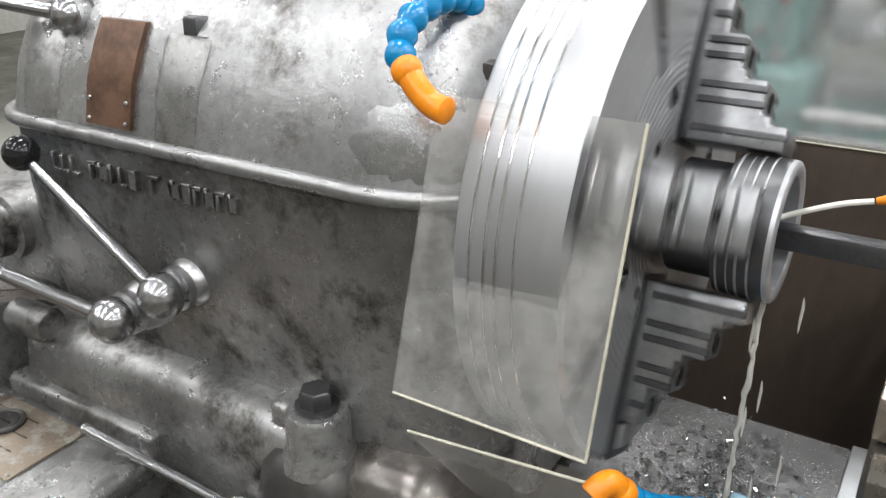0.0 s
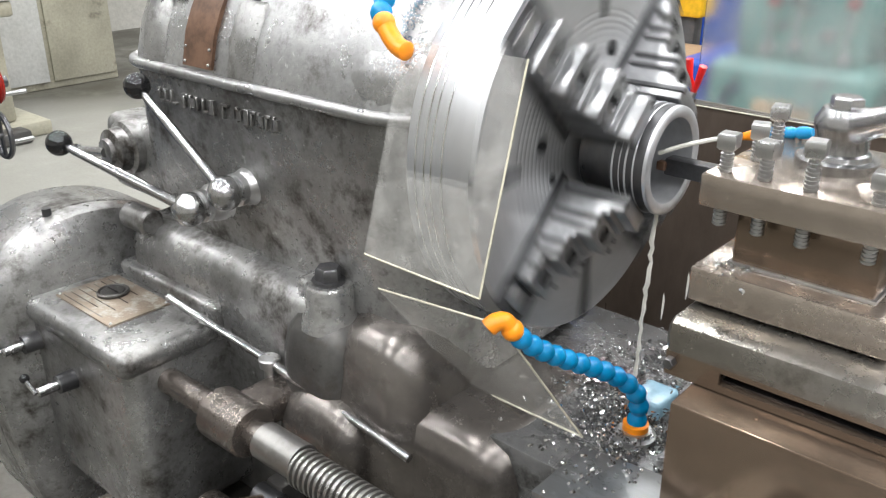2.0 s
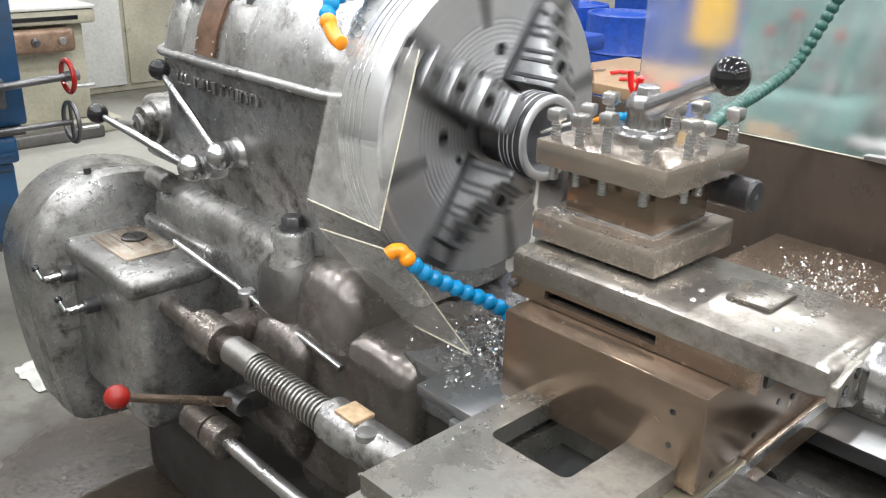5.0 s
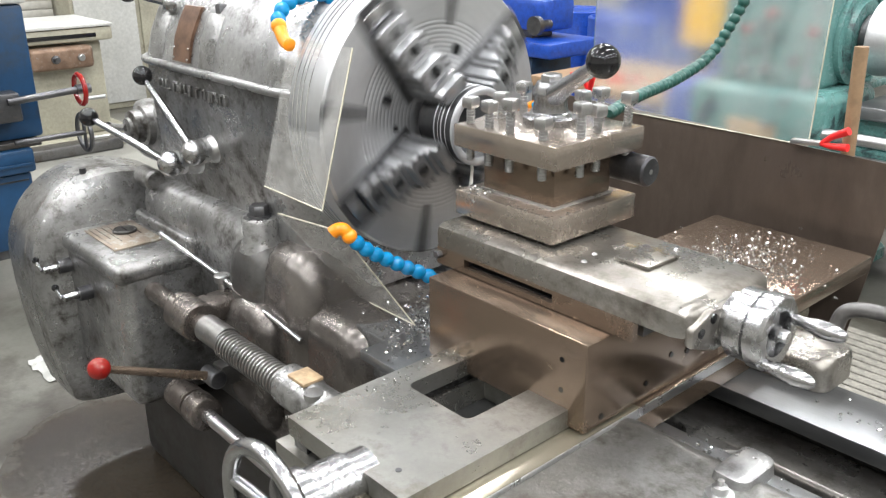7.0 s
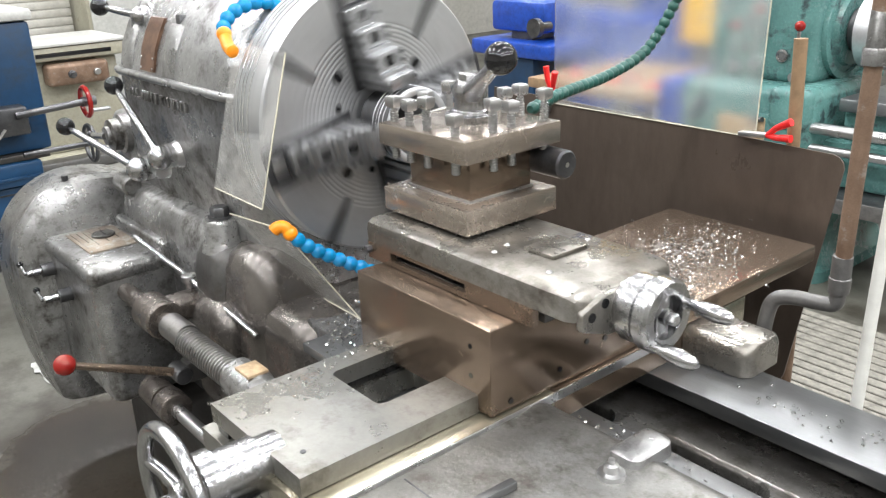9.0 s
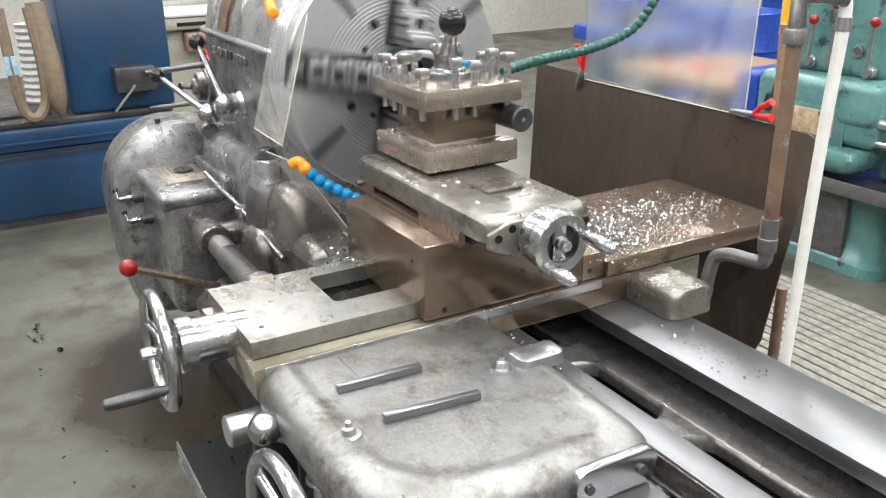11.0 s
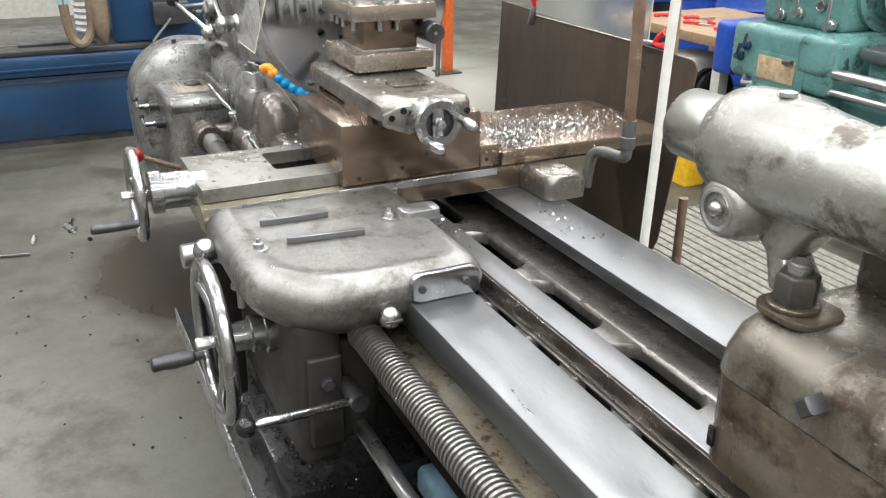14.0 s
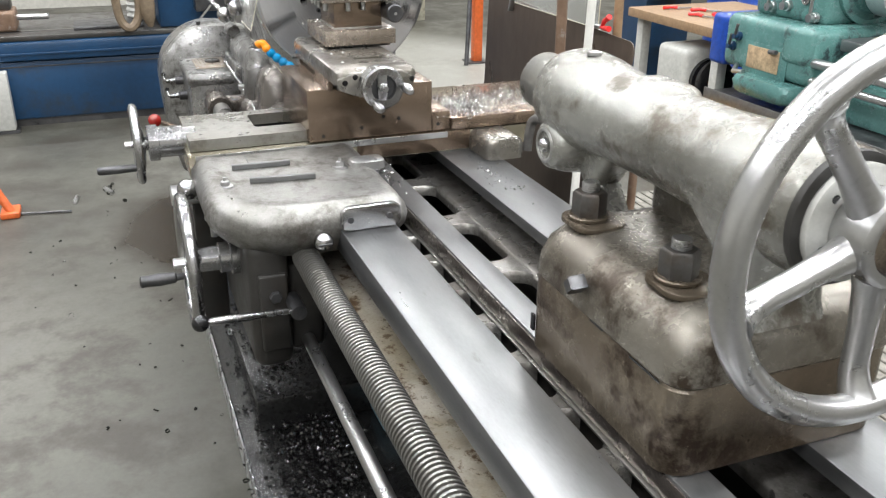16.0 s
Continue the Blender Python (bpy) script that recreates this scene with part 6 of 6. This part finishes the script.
def green_lathe():
    t = thing("green_lathe", "green painted lathe standing behind the splash guard", "lathe", (0.2, 3.7, 0.0))
    def P(name, bm, mat, label=""):
        bm.transform(Matrix.Translation((-0.2, -3.7, 0)))
        return part(name, bm, mat, t, label)
    P("pedestal", loft(B(), [[(x, y, z) for x, y in rounded(-1.2, -0.33 + i, 3.4 - i, 4.1, (0.05, 0.09, 0.05, 0.05), 5)] for z, i in ((0.0, 0.03), (0.05, 0.025), (0.07, 0.0), (0.2, -0.03), (0.34, -0.01), (0.41, 0.03))]), GREENM)
    P("foot_panel", box(B(), -1.12, -0.5, 3.385, 3.42, 0.06, 0.38, 0.008), PIPEGREY, "dark grey access panel")
    P("tail_pedestal", box(B(), 1.3, 2.0, 3.45, 4.1, 0.0, 0.42, 0.03), GREENM)
    P("chip_pan", box(B(), -1.1, 2.2, 3.28, 4.15, 0.40, 0.45, 0.01), DARKSTEEL)
    P("pan_lip", box(B(), -1.1, 2.2, 3.27, 3.28, 0.405, 0.47, 0.003), PIPEGREY)
    P("bed_front", box(B(), -0.45, 2.2, 3.5, 3.9, 0.45, 0.66, 0.02), GREENM)
    P("bed_way", box(B(), -0.35, 2.2, 3.48, 3.95, 0.80, 0.86, 0.01), GROUND)
    P("bed_body", box(B(), -0.35, 2.2, 3.55, 3.9, 0.66, 0.80, 0.01), GREENM)
    P("gearbox", box(B(), -1.1, -0.405, 3.36, 3.9, 0.6, 0.895, 0.05, 4), GREENM)
    P("gearbox_step", box(B(), -0.62, -0.412, 3.345, 3.5, 0.7, 0.9, 0.04, 4), GREENM)
    P("side_door", box(B(), -1.26, -1.105, 3.39, 4.1, 0.58, 0.87, 0.03, 3), ROYAL, "blue painted end door")
    P("knee", loft(B(), [[(x, y, z) for x, y in rounded(-0.86 + i, -0.43 - i, 3.25 + i, 3.5, (0.03, 0.05, 0.01, 0.01), 4)] for z, i in ((0.5, 0.03), (0.52, 0.01), (0.57, 0.0), (0.6, 0.012))]), GREENM)
    P("headstock", box(B(), -1.05, -0.5, 3.5, 4.1, 0.885, 1.36, 0.05, 4), GREENM)
    P("headstock_ledge", box(B(), -0.62, -0.44, 3.46, 4.1, 0.86, 0.9, 0.012, 2), GREENM)
    P("nose_ring", rev(B(), (-0.505, 3.78, 1.12), (1, 3.78, 1.12), [(0, 0.23), (0.03, 0.23), (0.034, 0.2), (0.02, 0.2), (0.03, 0.17), (0.05, 0.16)], 32), GREENM)
    P("spindle", cyl(B(), (-0.45, 3.78, 1.12), (-0.38, 3.78, 1.12), 0.1, n=28), DARKSTEEL)
    P("chuck", rev(B(), (-0.4, 3.78, 1.12), (1, 3.78, 1.12), [(0, 0.15), (0.01, 0.17), (0.13, 0.17), (0.14, 0.16)], 40), CHUCK)
    for a in (30, 150, 270):
        bm = box(B(), 0.0, 0.05, -0.025, 0.025, 0.05, 0.15, 0.004)
        bm.transform(pose(-0.262, 3.78, 1.12, a))
        P("chuck_jaw", bm, JAW)
    P("plate", box(B(), -0.87, -0.62, 3.352, 3.36, 0.63, 0.75, 0.002), TAN, "tan instruction plate")
    P("plate_frame", box(B(), -0.9, -0.56, 3.356, 3.362, 0.59, 0.77, 0.002), GREENM)
    for z, r in ((0.73, 0.026), (0.64, 0.02)):
        P("feed_rod", cyl(B(), (-0.42, 3.4, z), (2.1, 3.4, z), r, n=16), STEEL)
    for x, z, l in ((-0.565, 0.93, 0.23), (-0.77, 0.965, 0.26), (-0.886, 0.945, 0.2)):
        P("lever_hub", rev(B(), (x, 3.5, z), (x, 3.4, z), [(0, 0.03), (0.02, 0.028), (0.025, 0.022), (0.05, 0.022)], 16), STEEL)
        P("lever_arm", cyl(B(), (x, 3.46, z), (x + 0.02, 3.44, z + l), 0.009, n=10), STEEL)
        P("lever_knob", ball(B(), (x + 0.02, 3.44, z + l), 0.024, 14), RED)
    P("oil_gauge", rev(B(), (-0.646, 3.5, 1.016), (-0.646, 3.4, 1.016), [(0, 0.03), (0.012, 0.03), (0.014, 0.02), (0.01, 0.018)], 20), CHROME)
    for x, z in ((-1.0, 0.72), (-0.96, 0.78)):
        P("selector", rev(B(), (x, 3.365, z), (x, 3.2, z), [(0, 0.025), (0.02, 0.025), (0.025, 0.014), (0.05, 0.014)], 14), BLUEM)
        P("selector_arm", tube(B(), [(x, 3.325, z), (x + 0.02, 3.32, z + 0.07)], 0.009, 8), DARKSTEEL)
    P("plate_lever", tube(B(), [(-0.69, 3.345, 0.74), (-0.62, 3.33, 0.75)], 0.012, 8), DARKSTEEL)
    for k in range(10):
        P("index_hole", cyl(B(), (-0.8 + 0.022 * k, 3.3565, 0.612), (-0.8 + 0.022 * k, 3.362, 0.612), 0.005, n=8), BLACK)
    P("handle", tube(B(), [(-0.95, 3.36, 0.62), (-0.9, 3.3, 0.6), (-0.82, 3.3, 0.61)], 0.014, 8), STEEL)
    w = tagged(part("red_screwdriver", tube(B(), [(-0.77, 3.33, 0.79), (-0.72, 3.33, 0.9), (-0.69, 3.33, 1.0)], [0.004, 0.014, 0.014], 10), REDM, t), "")
    y = thing("yellow_bin", "small yellow plastic bin under the green lathe", "bin", (-1.12, 3.17, 0.0))
    part("body", loft(B(), [[(x, yy, z) for x, yy in rounded(-0.1 - i, 0.1 + i, -0.07 - i, 0.07 + i, (0.02,) * 4, 4)] for z, i in ((0.0, 0.0), (0.31, 0.025), (0.312, 0.035), (0.33, 0.035), (0.33, 0.022), (0.04, -0.005))]), YELLOW, y)


green_lathe()


def work_bench():
    t = thing("tool_bench", "small bench with worn wooden top and grey castings", "bench", (-1.75, 3.9, 0.0))
    part("top", box(B(), -0.5, 0.5, -0.45, 0.45, 0.7, 0.76, 0.006), WOOD, t)
    for x in (-0.42, 0.42):
        for y in (-0.36, 0.36):
            part("leg", box(B(), x - 0.035, x + 0.035, y - 0.035, y + 0.035, 0, 0.7, 0.004), GREY, t)
    g = thing("bench_motor", "grey electric motor with black pulley under the bench", "motor", (-1.6, 3.6, 0.0))
    part("case", box(B(), -0.22, 0.1, -0.18, 0.18, 0.0, 0.6, 0.04, 3), GREY, g)
    part("pulley", rev(B(), (0.1, 0, 0.4), (1, 0, 0.4), [(0, 0.14), (0.03, 0.14), (0.035, 0.12), (0.06, 0.12), (0.065, 0.14), (0.09, 0.14), (0.095, 0.05)], 28), BLACK, g)
    rng = random.Random(9)
    for k in range(5):
        c = thing("hand_tool", "red-handled hand tool lying on the bench top", "tool", (-2.05 + 0.14 * k, 3.6 + 0.12 * (k % 2), 0.761), "tools on the bench")
        part("handle", tube(B(), [(0, 0, 0.012), (0.06, 0.02, 0.014), (0.1, 0.0, 0.012)], 0.011, 8), REDM, c)
        part("blade", box(B(), 0.1, 0.2, -0.008, 0.008, 0.004, 0.014, 0.002), STEEL, c)
        c.rotation_euler = (0, 0, rng.uniform(0, 3))
    first = None
    for x, y, m in ((-3.7, 5.6, ROYAL), (-3.02, 5.4, ROYAL)):
        d = thing("blue_drum", "royal blue steel drum at the back of the hall", "drum", (x, y, 0), "blue drums")
        part("shell", rev(B(), (0, 0, 0), (0, 0, 1), [(0, 0.29), (0.01, 0.3), (0.3, 0.3), (0.31, 0.31), (0.33, 0.3), (0.6, 0.3), (0.61, 0.31), (0.63, 0.3), (0.89, 0.3), (0.9, 0.29), (0.9, 0.27), (0.88, 0.26)], 32), m, d)
    b = thing("bench_drill", "blue bench vise machine on a dark pedestal", "bench machine", (-2.75, 4.0, 0))
    part("pedestal", box(B(), -0.25, 0.2, -0.2, 0.2, 0.0, 0.8, 0.02), BLUEM, b)
    part("table", box(B(), -0.35, 0.4, -0.25, 0.25, 0.8, 0.9, 0.02), ROYAL, b)
    part("head", box(B(), -0.25, 0.25, -0.15, 0.15, 0.95, 1.15, 0.03), ROYAL, b)
    part("neck", box(B(), -0.1, 0.1, -0.1, 0.1, 0.9, 0.95, 0.0), DARKSTEEL, b)
    part("handle", rev(B(), (0.25, -0.1, 1.0), (0.25, -0.4, 1.0), [(0, 0.03), (0.1, 0.03), (0.11, 0.06), (0.15, 0.06)], 20), DARKSTEEL, b)
    y = thing("yellow_lift", "yellow painted hoist column by the far wall", "hoist", (-1.72, 4.45, 0))
    part("column", box(B(), -0.05, 0.05, -0.05, 0.05, 0, 0.9, 0.01), DARKSTEEL, y)
    part("head", box(B(), -0.1, 0.1, -0.1, 0.1, 0.9, 2.4, 0.02), YELLOW, y)
    k = thing("blue_cabinet", "large royal blue steel cabinet by the far wall", "cabinet", (-3.6, 7.6, 0))
    part("body", box(B(), -0.9, 0.9, -0.3, 0.3, 0, 2.1, 0.02), ROYAL, k)
    part("door", box(B(), -0.88, -0.01, -0.325, -0.302, 0.05, 2.05, 0.005), ROYAL, k)
    part("door", box(B(), 0.01, 0.88, -0.325, -0.302, 0.05, 2.05, 0.005), ROYAL, k)
    o = thing("orange_rack", "orange steel rack frame with a dark strut", "rack", (-4.3, 3.2, 0))
    part("post", box(B(), -0.04, 0.04, -0.04, 0.04, 0.012, 2.0, 0.005), ORANGEM, o)
    part("foot_plate", box(B(), -0.1, 0.1, -0.1, 0.1, 0.0, 0.012, 0.002), DARKSTEEL, o)
    part("rail", box(B(), -0.6, -0.04, -0.03, 0.03, 1.5, 1.56, 0.004), ORANGEM, o)
    part("strut", cyl(B(), (0.12, -0.15, 0.0), (-0.02, -0.05, 1.0), 0.02, n=10), DARKSTEEL, o)
    e = thing("grey_motor", "grey electric motor standing behind the lathe", "motor", (-1.35, 1.9, 0))
    part("body", rev(B(), (-0.2, 0, 0.35), (1, 0, 0.35), [(0, 0.1), (0.02, 0.14), (0.35, 0.14), (0.37, 0.1)], 24), GREY, e)
    part("bracket", box(B(), -0.15, 0.15, -0.12, 0.12, 0, 0.25, 0.01), DARKSTEEL, e)


work_bench()


def motions():
    rows = [(k / 30, pose(-0.14, SPIN_Y, SPIN_Z, -23 + 1204 * k / 30)) for k in range(481)]
    walk(CH, rows)
    walk(WP, [(t, pose(WORK_X, SPIN_Y, SPIN_Z, -23 + 1204 * t)) for t, _ in rows])
    for n, d in enumerate(DROPS):
        x, y, z = d.location
        fall = []
        for k in range(161):
            u = (k * 0.23 + n * 0.37) % 1.0
            fall.append((k * 0.1, pose(x, y, 1.14 - 0.34 * u)))
        walk(d, fall)


motions()
